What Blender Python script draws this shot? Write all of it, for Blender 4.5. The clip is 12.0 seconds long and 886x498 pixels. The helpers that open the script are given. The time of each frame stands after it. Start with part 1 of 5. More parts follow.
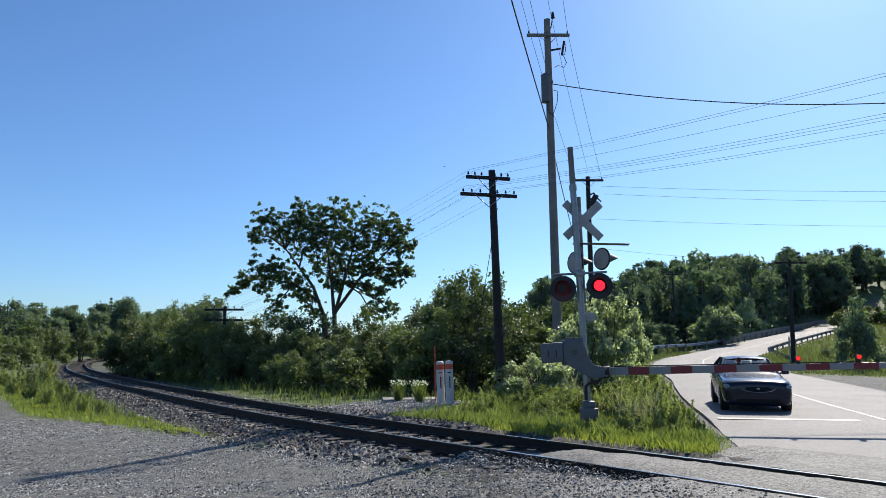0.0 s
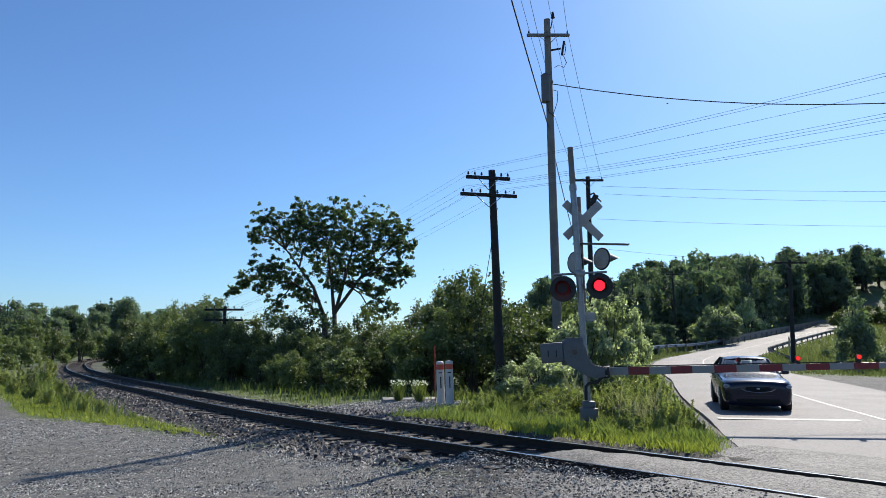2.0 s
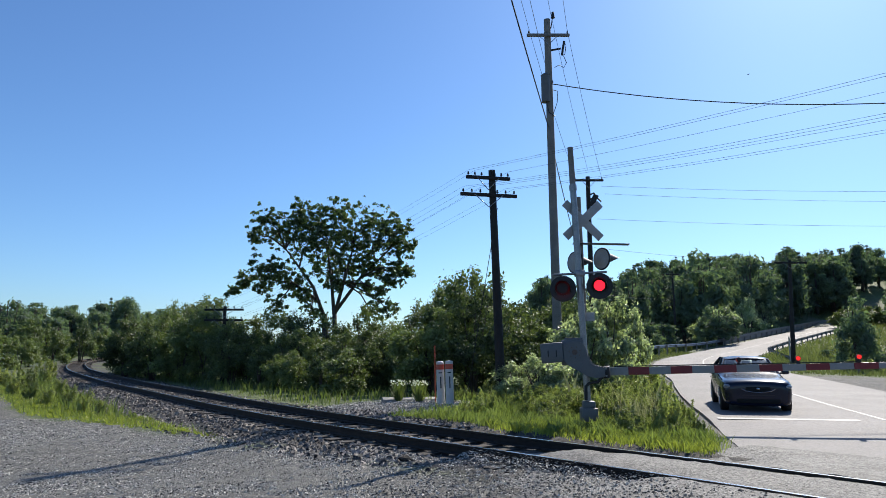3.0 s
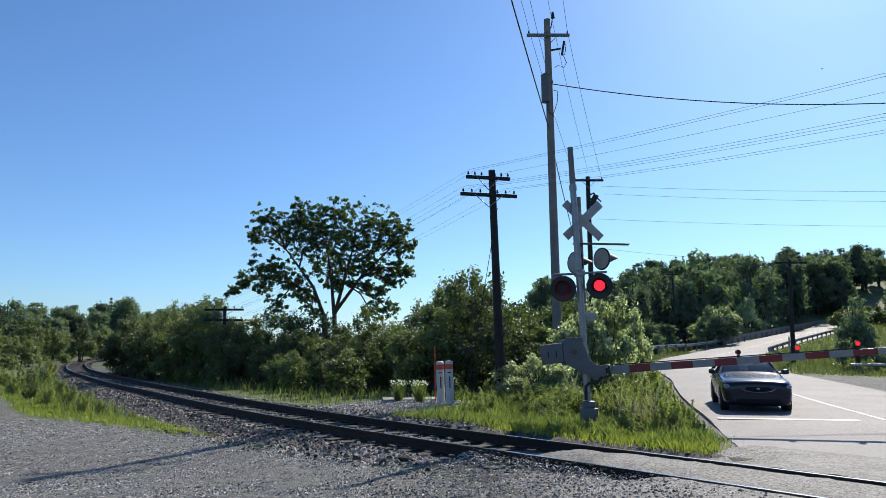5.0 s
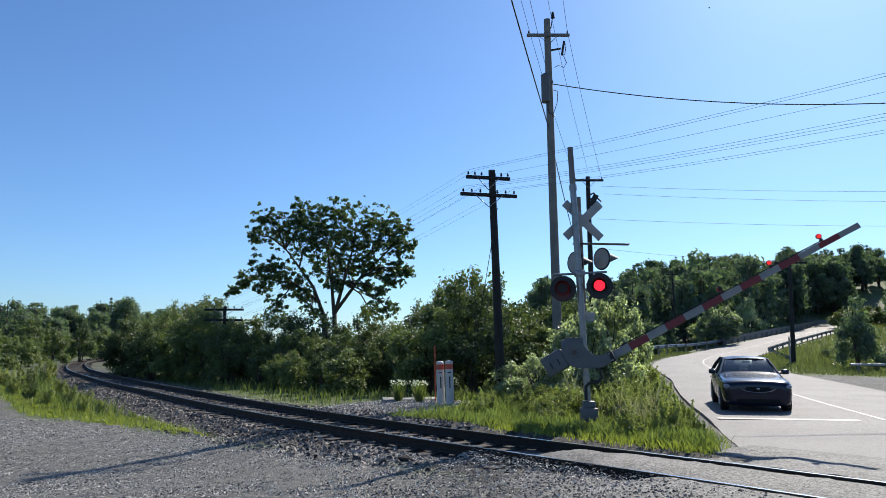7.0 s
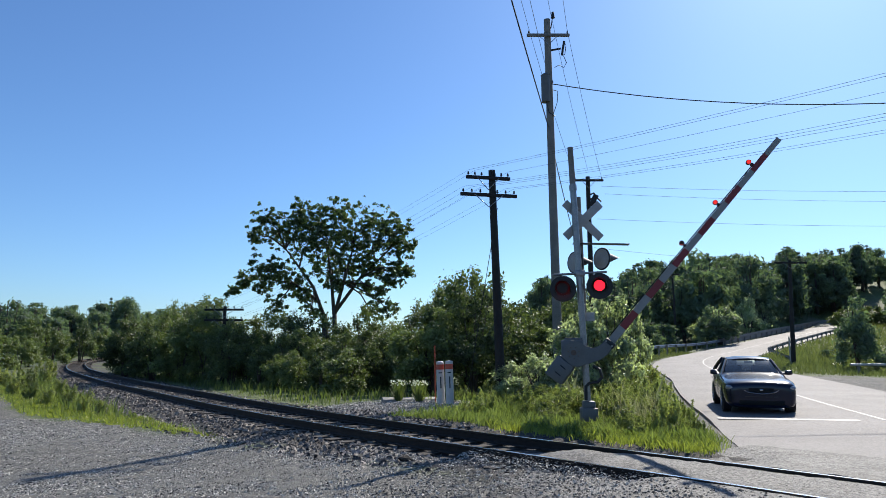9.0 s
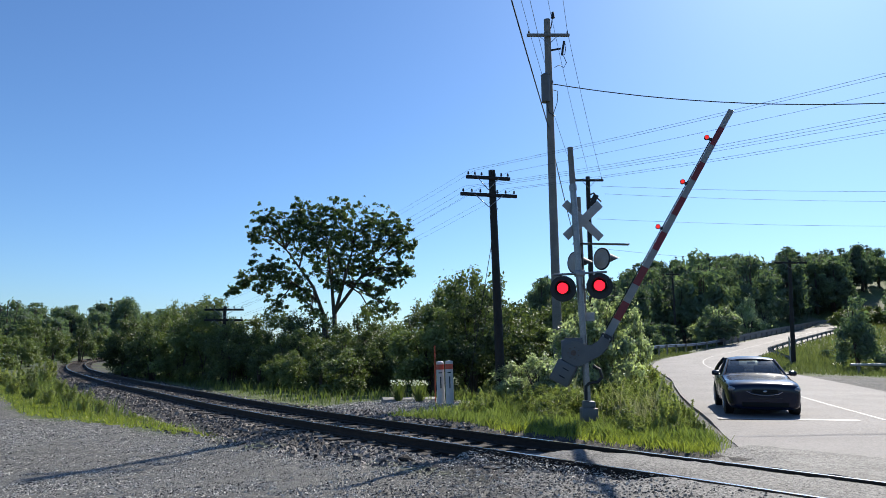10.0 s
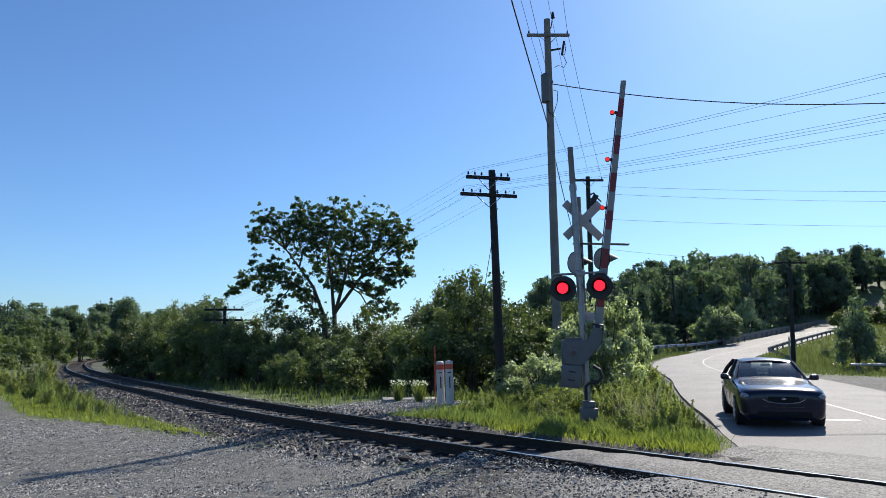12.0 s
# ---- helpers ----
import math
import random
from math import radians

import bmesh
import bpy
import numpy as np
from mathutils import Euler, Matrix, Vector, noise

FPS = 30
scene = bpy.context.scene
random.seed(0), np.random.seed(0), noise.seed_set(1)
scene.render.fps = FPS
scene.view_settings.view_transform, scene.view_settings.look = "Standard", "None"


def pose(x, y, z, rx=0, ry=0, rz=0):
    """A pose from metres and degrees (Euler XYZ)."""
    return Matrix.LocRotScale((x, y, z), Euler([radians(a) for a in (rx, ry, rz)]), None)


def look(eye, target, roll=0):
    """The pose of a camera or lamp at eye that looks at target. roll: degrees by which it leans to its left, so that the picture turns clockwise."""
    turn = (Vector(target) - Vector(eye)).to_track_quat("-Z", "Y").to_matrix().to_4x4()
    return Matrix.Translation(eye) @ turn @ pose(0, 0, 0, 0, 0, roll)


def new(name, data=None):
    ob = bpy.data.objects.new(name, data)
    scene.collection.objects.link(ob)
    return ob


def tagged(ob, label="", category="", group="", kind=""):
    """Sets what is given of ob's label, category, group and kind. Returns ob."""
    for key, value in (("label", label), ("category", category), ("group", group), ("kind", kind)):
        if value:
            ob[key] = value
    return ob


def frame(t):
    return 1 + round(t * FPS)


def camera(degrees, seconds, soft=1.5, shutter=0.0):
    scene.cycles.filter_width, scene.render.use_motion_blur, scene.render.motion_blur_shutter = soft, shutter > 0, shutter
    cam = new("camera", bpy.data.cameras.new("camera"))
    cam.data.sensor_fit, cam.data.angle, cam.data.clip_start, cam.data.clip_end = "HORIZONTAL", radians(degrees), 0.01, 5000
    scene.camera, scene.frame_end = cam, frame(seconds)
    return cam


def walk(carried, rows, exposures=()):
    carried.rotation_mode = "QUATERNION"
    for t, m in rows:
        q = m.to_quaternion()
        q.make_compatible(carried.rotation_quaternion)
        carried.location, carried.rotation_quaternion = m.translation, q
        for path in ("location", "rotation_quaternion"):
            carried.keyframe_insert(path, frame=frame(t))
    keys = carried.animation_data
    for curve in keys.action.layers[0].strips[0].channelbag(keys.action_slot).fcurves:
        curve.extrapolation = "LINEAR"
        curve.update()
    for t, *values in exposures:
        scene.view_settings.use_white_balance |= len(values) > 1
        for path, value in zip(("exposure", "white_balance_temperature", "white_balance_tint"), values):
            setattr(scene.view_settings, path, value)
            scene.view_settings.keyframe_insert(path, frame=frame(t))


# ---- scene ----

# ---- camera: it stands still at eye height beside the crossing ----
cam = camera(66.0, 12.0, soft=0.85)
EYE = (0.0, 0.0, 1.65)
VIEW = pose(*EYE, 90 + 8.2, 0, 0)
walk(cam, [(0.0, VIEW), (12.0, VIEW)])

# ---- world and sun ----
SUN_AZ, SUN_EL = 32.1, 38.3          # degrees right of the view line, degrees up
world = bpy.data.worlds.new("sky")
scene.world = world
world.use_nodes = True
wn = world.node_tree.nodes
sky = wn.new("ShaderNodeTexSky")
sky.sky_type, sky.sun_disc = "NISHITA", False
sky.sun_elevation, sky.sun_rotation = radians(SUN_EL), radians(SUN_AZ)
sky.altitude, sky.air_density, sky.dust_density, sky.ozone_density = 0, 1.0, 0.45, 4.0
wn["Background"].inputs["Strength"].default_value = 0.087
tint = wn.new("ShaderNodeMix")           # the deep clear blue of that evening
tint.data_type, tint.blend_type = "RGBA", "MULTIPLY"
tint.inputs["Factor"].default_value = 1.0
tint.inputs["B"].default_value = (0.715, 0.94, 1.18, 1)
world.node_tree.links.new(sky.outputs[0], tint.inputs["A"])
world.node_tree.links.new(tint.outputs["Result"], wn["Background"].inputs["Color"])
sun_data = bpy.data.lights.new("sun", "SUN")
sun_data.energy, sun_data.angle, sun_data.color = 5.0, radians(0.55), (1.0, 0.94, 0.84)
sun = new("sun", sun_data)
SUN_DIR = Vector((math.sin(radians(SUN_AZ)) * math.cos(radians(SUN_EL)), math.cos(radians(SUN_AZ)) * math.cos(radians(SUN_EL)), math.sin(radians(SUN_EL))))
sun.matrix_world = look(SUN_DIR * 60, (0, 0, 0))
scene.view_settings.exposure = 0.5

# ---- materials ----


def mat(name, col, rough=0.7, metal=0.0, var=0.25, scale=8.0, fine=60.0, bump=0.2, dist=0.01, col2=None, obj=False, island=0.0, speck=0.0):
    """A surface with stains at one scale and grain at another; obj: varies from object to object."""
    m = bpy.data.materials.new(name)
    m.use_nodes = True
    n, l = m.node_tree.nodes, m.node_tree.links
    b = n["Principled BSDF"]
    tc = n.new("ShaderNodeTexCoord")
    n1, n2 = n.new("ShaderNodeTexNoise"), n.new("ShaderNodeTexNoise")
    n1.inputs["Scale"].default_value, n2.inputs["Scale"].default_value = scale, fine
    n1.inputs["Detail"].default_value, n2.inputs["Detail"].default_value = 5, 3
    l.new(tc.outputs["Object"], n1.inputs["Vector"]), l.new(tc.outputs["Object"], n2.inputs["Vector"])
    add = n.new("ShaderNodeMath")
    add.operation = "ADD"
    l.new(n1.outputs["Fac"], add.inputs[0]), l.new(n2.outputs["Fac"], add.inputs[1])
    last = add.outputs[0]
    if obj or island:
        src = n.new("ShaderNodeObjectInfo").outputs["Random"] if obj else n.new("ShaderNodeNewGeometry").outputs["Random Per Island"]
        mul = n.new("ShaderNodeMath")
        mul.operation = "MULTIPLY_ADD"
        l.new(src, mul.inputs[0])
        mul.inputs[1].default_value = island or 0.6
        l.new(last, mul.inputs[2])
        sub = n.new("ShaderNodeMath")
        sub.operation = "SUBTRACT"
        l.new(mul.outputs[0], sub.inputs[0])
        sub.inputs[1].default_value = (island or 0.6) / 2
        last = sub.outputs[0]
    if speck:
        vo, sp = n.new("ShaderNodeTexVoronoi"), n.new("ShaderNodeSeparateColor")
        vo.inputs["Scale"].default_value = speck
        l.new(tc.outputs["Object"], vo.inputs["Vector"]), l.new(vo.outputs["Color"], sp.inputs[0])
        ma = n.new("ShaderNodeMath")
        ma.operation = "MULTIPLY_ADD"
        l.new(sp.outputs[0], ma.inputs[0])
        ma.inputs[1].default_value = 0.7
        l.new(last, ma.inputs[2])
        mb = n.new("ShaderNodeMath")
        mb.operation = "SUBTRACT"
        l.new(ma.outputs[0], mb.inputs[0])
        mb.inputs[1].default_value = 0.35
        last = mb.outputs[0]
    mr = n.new("ShaderNodeMapRange")
    mr.inputs["From Min"].default_value, mr.inputs["From Max"].default_value = 0.62, 1.38
    l.new(last, mr.inputs["Value"])
    mix = n.new("ShaderNodeMix")
    mix.data_type = "RGBA"
    c2 = col2 or [min(1, c * (1 + var)) for c in col]
    c1 = col if col2 else [c * (1 - var) for c in col]
    mix.inputs["A"].default_value, mix.inputs["B"].default_value = (*c1, 1), (*c2, 1)
    l.new(mr.outputs[0], mix.inputs["Factor"])
    l.new(mix.outputs["Result"], b.inputs["Base Color"])
    b.inputs["Roughness"].default_value, b.inputs["Metallic"].default_value = rough, metal
    if bump:
        bp = n.new("ShaderNodeBump")
        bp.inputs["Strength"].default_value, bp.inputs["Distance"].default_value = bump, dist
        l.new(last, bp.inputs["Height"]), l.new(bp.outputs[0], b.inputs["Normal"])
    return m


def leaf_mat(name, dark, light, trans=0.35, rough=0.45, tip=1.6):
    """Leaves: each its own tint, lit from behind as well."""
    m = bpy.data.materials.new(name)
    m.use_nodes = True
    n, l = m.node_tree.nodes, m.node_tree.links
    b, out = n["Principled BSDF"], n["Material Output"]
    geo, info = n.new("ShaderNodeNewGeometry"), n.new("ShaderNodeObjectInfo")
    tc, no = n.new("ShaderNodeTexCoord"), n.new("ShaderNodeTexNoise")
    no.inputs["Scale"].default_value = 0.9
    l.new(tc.outputs["Object"], no.inputs["Vector"])
    a1, a2 = n.new("ShaderNodeMath"), n.new("ShaderNodeMath")
    a1.operation = a2.operation = "MULTIPLY_ADD"
    l.new(geo.outputs["Random Per Island"], a1.inputs[0])
    a1.inputs[1].default_value = 0.5
    l.new(no.outputs["Fac"], a1.inputs[2])
    l.new(info.outputs["Random"], a2.inputs[0])
    a2.inputs[1].default_value = 0.5
    l.new(a1.outputs[0], a2.inputs[2])
    mr = n.new("ShaderNodeMapRange")
    mr.inputs["From Min"].default_value, mr.inputs["From Max"].default_value = 0.45, 1.25
    l.new(a2.outputs[0], mr.inputs["Value"])
    mix = n.new("ShaderNodeMix")
    mix.data_type = "RGBA"
    mix.inputs["A"].default_value, mix.inputs["B"].default_value = (*dark, 1), (*light, 1)
    l.new(mr.outputs[0], mix.inputs["Factor"])
    l.new(mix.outputs["Result"], b.inputs["Base Color"])
    b.inputs["Roughness"].default_value = rough
    tr, ms = n.new("ShaderNodeBsdfTranslucent"), n.new("ShaderNodeMixShader")
    hs = n.new("ShaderNodeMix")
    hs.data_type, hs.blend_type = "RGBA", "MULTIPLY"
    hs.inputs["Factor"].default_value = 1.0
    hs.inputs["B"].default_value = (tip * 0.98, tip * 1.1, tip * 0.5, 1)
    l.new(mix.outputs["Result"], hs.inputs["A"])
    l.new(hs.outputs["Result"], tr.inputs["Color"])
    ms.inputs["Fac"].default_value = trans
    l.new(b.outputs[0], ms.inputs[1]), l.new(tr.outputs[0], ms.inputs[2]), l.new(ms.outputs[0], out.inputs["Surface"])
    return m


def glow(name, col, strength, base=(0.3, 0.01, 0.01)):
    m = bpy.data.materials.new(name)
    m.use_nodes = True
    b = m.node_tree.nodes["Principled BSDF"]
    b.inputs["Base Color"].default_value = (*base, 1)
    b.inputs["Emission Color"].default_value, b.inputs["Emission Strength"].default_value = (*col, 1), strength
    return m


M_WOOD = mat("creosote_wood", (0.018, 0.016, 0.015), 0.85, var=0.5, scale=3, fine=50)
M_POLE = mat("weathered_pole_wood", (0.175, 0.166, 0.153), 0.85, var=0.35, scale=2, fine=40)
M_GALV = mat("galvanised_steel", (0.24, 0.24, 0.245), 0.4, 0.8, var=0.35, scale=5, fine=40, bump=0.05)
M_GREY = mat("grey_paint", (0.105, 0.107, 0.11), 0.55, 0.0, var=0.15, scale=6, fine=50, bump=0.06)
M_BLACK = mat("black_paint", (0.012, 0.012, 0.013), 0.55, var=0.3, bump=0.05)
M_WHITE = mat("white_paint", (0.48, 0.47, 0.45), 0.5, var=0.12, scale=5, fine=50, bump=0.05)
# greyer copy of the white: the arm's backlit shade is put into its colour
M_ARM = mat("shaded_arm_white", (0.23, 0.228, 0.22), 0.55, var=0.15, scale=5, fine=50, bump=0.05)
M_DARK = mat("matt_black_plastic", (0.004, 0.004, 0.004), 0.9, var=0.2, bump=0)
M_RED = mat("red_sheeting", (0.17, 0.011, 0.015), 0.45, var=0.2, scale=6, bump=0.04)
M_ORANGE = mat("orange_band", (0.5, 0.075, 0.035), 0.5, var=0.2, bump=0.03)
M_RAIL = mat("rusty_rail_steel", (0.03, 0.021, 0.016), 0.95, 0.0, var=0.4, scale=10, fine=80, bump=0.15)
M_RAILTOP = mat("polished_rail_head", (0.55, 0.55, 0.56), 0.22, 1.0, var=0.12, scale=6, fine=50, bump=0.02)
M_TIE = mat("tie_wood", (0.042, 0.033, 0.026), 0.9, var=0.4, scale=6, fine=60, bump=0.4, obj=True)
M_STONE = mat("ballast_stone", (0.018, 0.015, 0.013), 0.8, col2=(0.28, 0.245, 0.21), scale=6, fine=60, bump=0.2, island=0.9)
M_GRAVEL = mat("crushed_gravel", (0.022, 0.021, 0.02), 0.6, col2=(0.53, 0.505, 0.44), scale=6, fine=60, bump=0.2, island=0.9)
M_ROAD = mat("sun_bleached_asphalt", (0.17, 0.156, 0.15), 0.8, var=0.25, scale=0.5, fine=20, bump=0.6, dist=0.008, speck=45)
M_APRON = mat("crossing_asphalt", (0.014, 0.0135, 0.013), 0.75, col2=(0.165, 0.158, 0.15), scale=1.2, fine=24, bump=1.0, dist=0.03, speck=34)
M_LINE = mat("road_paint", (0.27, 0.26, 0.25), 0.6, var=0.2, scale=3, fine=60, bump=0.1)
M_CONC = mat("concrete", (0.26, 0.25, 0.24), 0.85, var=0.2, scale=3, fine=60)
M_BARK = mat("bark", (0.075, 0.06, 0.048), 0.9, var=0.4, scale=6, fine=40, bump=0.6, dist=0.02)
M_RUB = mat("rubber", (0.015, 0.015, 0.016), 0.7, var=0.2)
M_CABLE = mat("cable_sheath", (0.02, 0.02, 0.022), 0.6, var=0.2, bump=0)
L_ELM = leaf_mat("elm_leaves", (0.03, 0.052, 0.024), (0.09, 0.13, 0.06), 0.36, 0.4)
L_BUSH = leaf_mat("bush_leaves", (0.016, 0.028, 0.013), (0.15, 0.185, 0.07), 0.28, 0.5, 1.7)
L_SHINY = leaf_mat("pale_poplar_leaves", (0.085, 0.112, 0.075), (0.44, 0.47, 0.36), 0.46, 0.38, 1.75)
# leaf colours paler and bluer, to stand for haze over the far woods
L_FAR = leaf_mat("hazed_woodland_leaves", (0.055, 0.08, 0.07), (0.145, 0.195, 0.13), 0.38, 0.75, 1.4)
L_SPRUCE = leaf_mat("hazed_spruce_needles", (0.04, 0.06, 0.056), (0.08, 0.115, 0.092), 0.32, 0.75, 1.3)
L_GRASS = leaf_mat("grass_blades", (0.05, 0.075, 0.024), (0.185, 0.215, 0.08), 0.42, 0.55)
L_MEADOW = leaf_mat("dull_meadow_grass", (0.045, 0.06, 0.028), (0.14, 0.155, 0.075), 0.38, 0.6)
L_WEED = leaf_mat("weed_leaves", (0.06, 0.08, 0.032), (0.27, 0.29, 0.12), 0.42, 0.5, 1.6)
L_BRIGHT = leaf_mat("sunlit_short_grass", (0.12, 0.145, 0.034), (0.3, 0.315, 0.085), 0.45, 0.5)
L_DRY = leaf_mat("dry_seed_grass", (0.2, 0.18, 0.12), (0.4, 0.38, 0.3), 0.4, 0.6, 1.2)
L_BLOOM = leaf_mat("white_blossoms", (0.7, 0.7, 0.62), (0.85, 0.85, 0.78), 0.3, 0.6, 1.0)

# ---- mesh helpers ----


def mesh_from(name, verts, faces, mats, mat_idx=None, smooth=False):
    """A mesh from numpy arrays; faces all of one size."""
    verts, faces = np.asarray(verts, dtype=np.float32), np.asarray(faces, dtype=np.int32)
    me = bpy.data.meshes.new(name)
    k = faces.shape[1]
    me.vertices.add(len(verts)), me.vertices.foreach_set("co", verts.ravel())
    me.loops.add(faces.size), me.loops.foreach_set("vertex_index", faces.ravel())
    me.polygons.add(len(faces))
    me.polygons.foreach_set("loop_start", np.arange(0, faces.size, k, dtype=np.int32))
    if mat_idx is not None:
        me.polygons.foreach_set("material_index", np.asarray(mat_idx, dtype=np.int32))
    me.polygons.foreach_set("use_smooth", np.full(len(faces), smooth))
    for m in (mats if isinstance(mats, (list, tuple)) else [mats]):
        me.materials.append(m)
    me.update(calc_edges=True), me.validate()
    return me


def part(name, bm, material, parent=None, label="", smooth=True):
    """One bmesh as one mesh object under a thing."""
    me = bpy.data.meshes.new(name)
    for f in bm.faces:
        f.smooth = smooth
    bm.to_mesh(me), bm.free()
    if smooth:
        me.set_sharp_from_angle(angle=radians(35))
    for m in (material if isinstance(material, (list, tuple)) else [material]):
        me.materials.append(m)
    ob = new(name, me)
    ob.parent = parent
    return tagged(ob, label)


def empty(name, m=None):
    ob = new(name)
    ob.empty_display_size = 0.2
    if m is not None:
        ob.matrix_basis = m
    return ob


def box(bm, size, m=Matrix(), bev=0.0, idx=0):
    """A box of that size about m, with its edges rounded."""
    r = bmesh.ops.create_cube(bm, size=1, matrix=m @ Matrix.Diagonal((*size, 1)))
    fs = {f for v in r["verts"] for f in v.link_faces}
    for f in fs:
        f.material_index = idx
    if bev:
        es = list({e for v in r["verts"] for e in v.link_edges})
        bmesh.ops.bevel(bm, geom=es, offset=bev, segments=2, affect="EDGES", profile=0.5)
    return bm


def rod(bm, a, b, ra, rb=None, seg=16, idx=0):
    """A tapered round bar from a to b."""
    a, b = Vector(a), Vector(b)
    rb = ra if rb is None else rb
    m = Matrix.Translation((a + b) / 2) @ (b - a).to_track_quat("Z", "Y").to_matrix().to_4x4()
    r = bmesh.ops.create_cone(bm, cap_ends=True, segments=seg, radius1=ra, radius2=rb, depth=(b - a).length, matrix=m)
    for f in {f for v in r["verts"] for f in v.link_faces}:
        f.material_index = idx
    return bm


def ball(bm, c, r, seg=12, scale=(1, 1, 1)):
    bmesh.ops.create_uvsphere(bm, u_segments=seg, v_segments=max(6, seg // 2), radius=r, matrix=Matrix.Translation(c) @ Matrix.Diagonal((*scale, 1)))
    return bm


def tube(bm, pts, radii, seg=8, idx=0):
    """A bent tapered tube through the points."""
    pts = [Vector(p) for p in pts]
    rings = []
    for i, p in enumerate(pts):
        d = (pts[min(i + 1, len(pts) - 1)] - pts[max(i - 1, 0)]).normalized()
        u = d.orthogonal().normalized() if i == 0 else (u - d * u.dot(d)).normalized()
        w = d.cross(u)
        rr = radii[i] if hasattr(radii, "__len__") else radii
        rings.append([bm.verts.new(p + (u * math.cos(k * math.tau / seg) + w * math.sin(k * math.tau / seg)) * rr) for k in range(seg)])
    for r0, r1 in zip(rings, rings[1:]):
        for k in range(seg):
            f = bm.faces.new((r0[k], r0[(k + 1) % seg], r1[(k + 1) % seg], r1[k]))
            f.material_index = idx
    bm.faces.new(rings[0][::-1]).material_index = idx
    bm.faces.new(rings[-1]).material_index = idx
    return bm


def spline(ctrl, step):
    """Even points along a smooth curve through the control points."""
    c = np.array(ctrl, dtype=float)
    c = np.vstack([2 * c[0] - c[1], c, 2 * c[-1] - c[-2]])
    out = []
    for i in range(1, len(c) - 2):
        p0, p1, p2, p3 = c[i - 1:i + 3]
        for t in np.linspace(0, 1, 40, endpoint=False):
            out.append(0.5 * (2 * p1 + (p2 - p0) * t + (2 * p0 - 5 * p1 + 4 * p2 - p3) * t ** 2 + (3 * p1 - p0 - 3 * p2 + p3) * t ** 3))
    out.append(c[-2])
    out = np.array(out)
    d = np.concatenate([[0], np.cumsum(np.linalg.norm(np.diff(out, axis=0), axis=1))])
    s = np.arange(0, d[-1], step)
    return np.stack([np.interp(s, d, out[:, k]) for k in range(out.shape[1])], axis=1)


def side(line):
    """The unit normal to the right of a line, in plan."""
    t = np.gradient(line[:, :2], axis=0)
    t /= np.linalg.norm(t, axis=1)[:, None]
    return np.stack([t[:, 1], -t[:, 0]], axis=1)


def ribbon(name, line, offs, zs, material, parent=None, s0=0, s1=None):
    """A strip swept along a line: offsets to its right, and heights over it."""
    ln = line[s0:s1]
    nr = side(line)[s0:s1]
    k = len(offs)
    v = np.zeros((len(ln), k, 3))
    for j, (o, z) in enumerate(zip(offs, zs)):
        v[:, j, :2] = ln[:, :2] + nr * o
        v[:, j, 2] = (ln[:, 2] if ln.shape[1] > 2 else 0) + z
    i, j = np.meshgrid(np.arange(len(ln) - 1), np.arange(k - 1), indexing="ij")
    a = (i * k + j).ravel()
    ob = new(name, mesh_from(name, v.reshape(-1, 3), np.stack([a, a + 1, a + k + 1, a + k], axis=1), material))
    ob.parent = parent
    return ob


def smooth01(x):
    x = np.clip(x, 0, 1)
    return x * x * (3 - 2 * x)


# ---- plan: the lines of the railway and of the road, and the lie of the land ----
NEAR_RAIL = [(24, -15.2), (17, -7), (10.6, 0.5), (4.49, 7.57), (-4, 16.9), (-12.2, 28), (-18.5, 37), (-31, 57), (-45.8, 86.6), (-56, 117), (-60, 150), (-60, 220)]
RAIL0 = spline(NEAR_RAIL, 0.5)
TRACK = RAIL0 + side(RAIL0) * 0.755
ROAD = spline([(-2, -31, 0), (5.8, 0, 0), (8.9, 11.5, 0), (12, 23.4, 0), (14.6, 33, .12), (17.5, 46, .42), (22.2, 58, .72), (29, 69.5, 1.15), (37, 79, 2.08), (45, 88.5, 2.98), (54, 99, 3.95), (65, 110, 5.2), (82, 122, 6.9), (115, 138, 9)], 0.5)
ROAD_HALF = 3.8


def lane(ri):
    """Width of the road from its centre line to its edge, which narrows up the hill."""
    return 3.8 - 0.4 * smooth01((ROAD[ri, 1] - 20) / 25)


def nearest(line, x, y):
    """For points in plan: distance to a line, signed (right of it is plus), and the index along it."""
    nr = side(line)
    sh = x.shape
    p = np.stack([x.ravel(), y.ravel()], axis=1)
    best, bi = np.full(len(p), 1e18), np.zeros(len(p), dtype=int)
    for k in range(0, len(p), 4000):
        d = ((p[k:k + 4000, None, :] - line[None, ::2, :2]) ** 2).sum(2)
        bi[k:k + 4000] = d.argmin(1) * 2
        best[k:k + 4000] = d.min(1)
    s = ((p - line[bi, :2]) * nr[bi]).sum(1)
    return (np.sqrt(best) * np.where(s < 0, -1, 1)).reshape(sh), bi.reshape(sh)


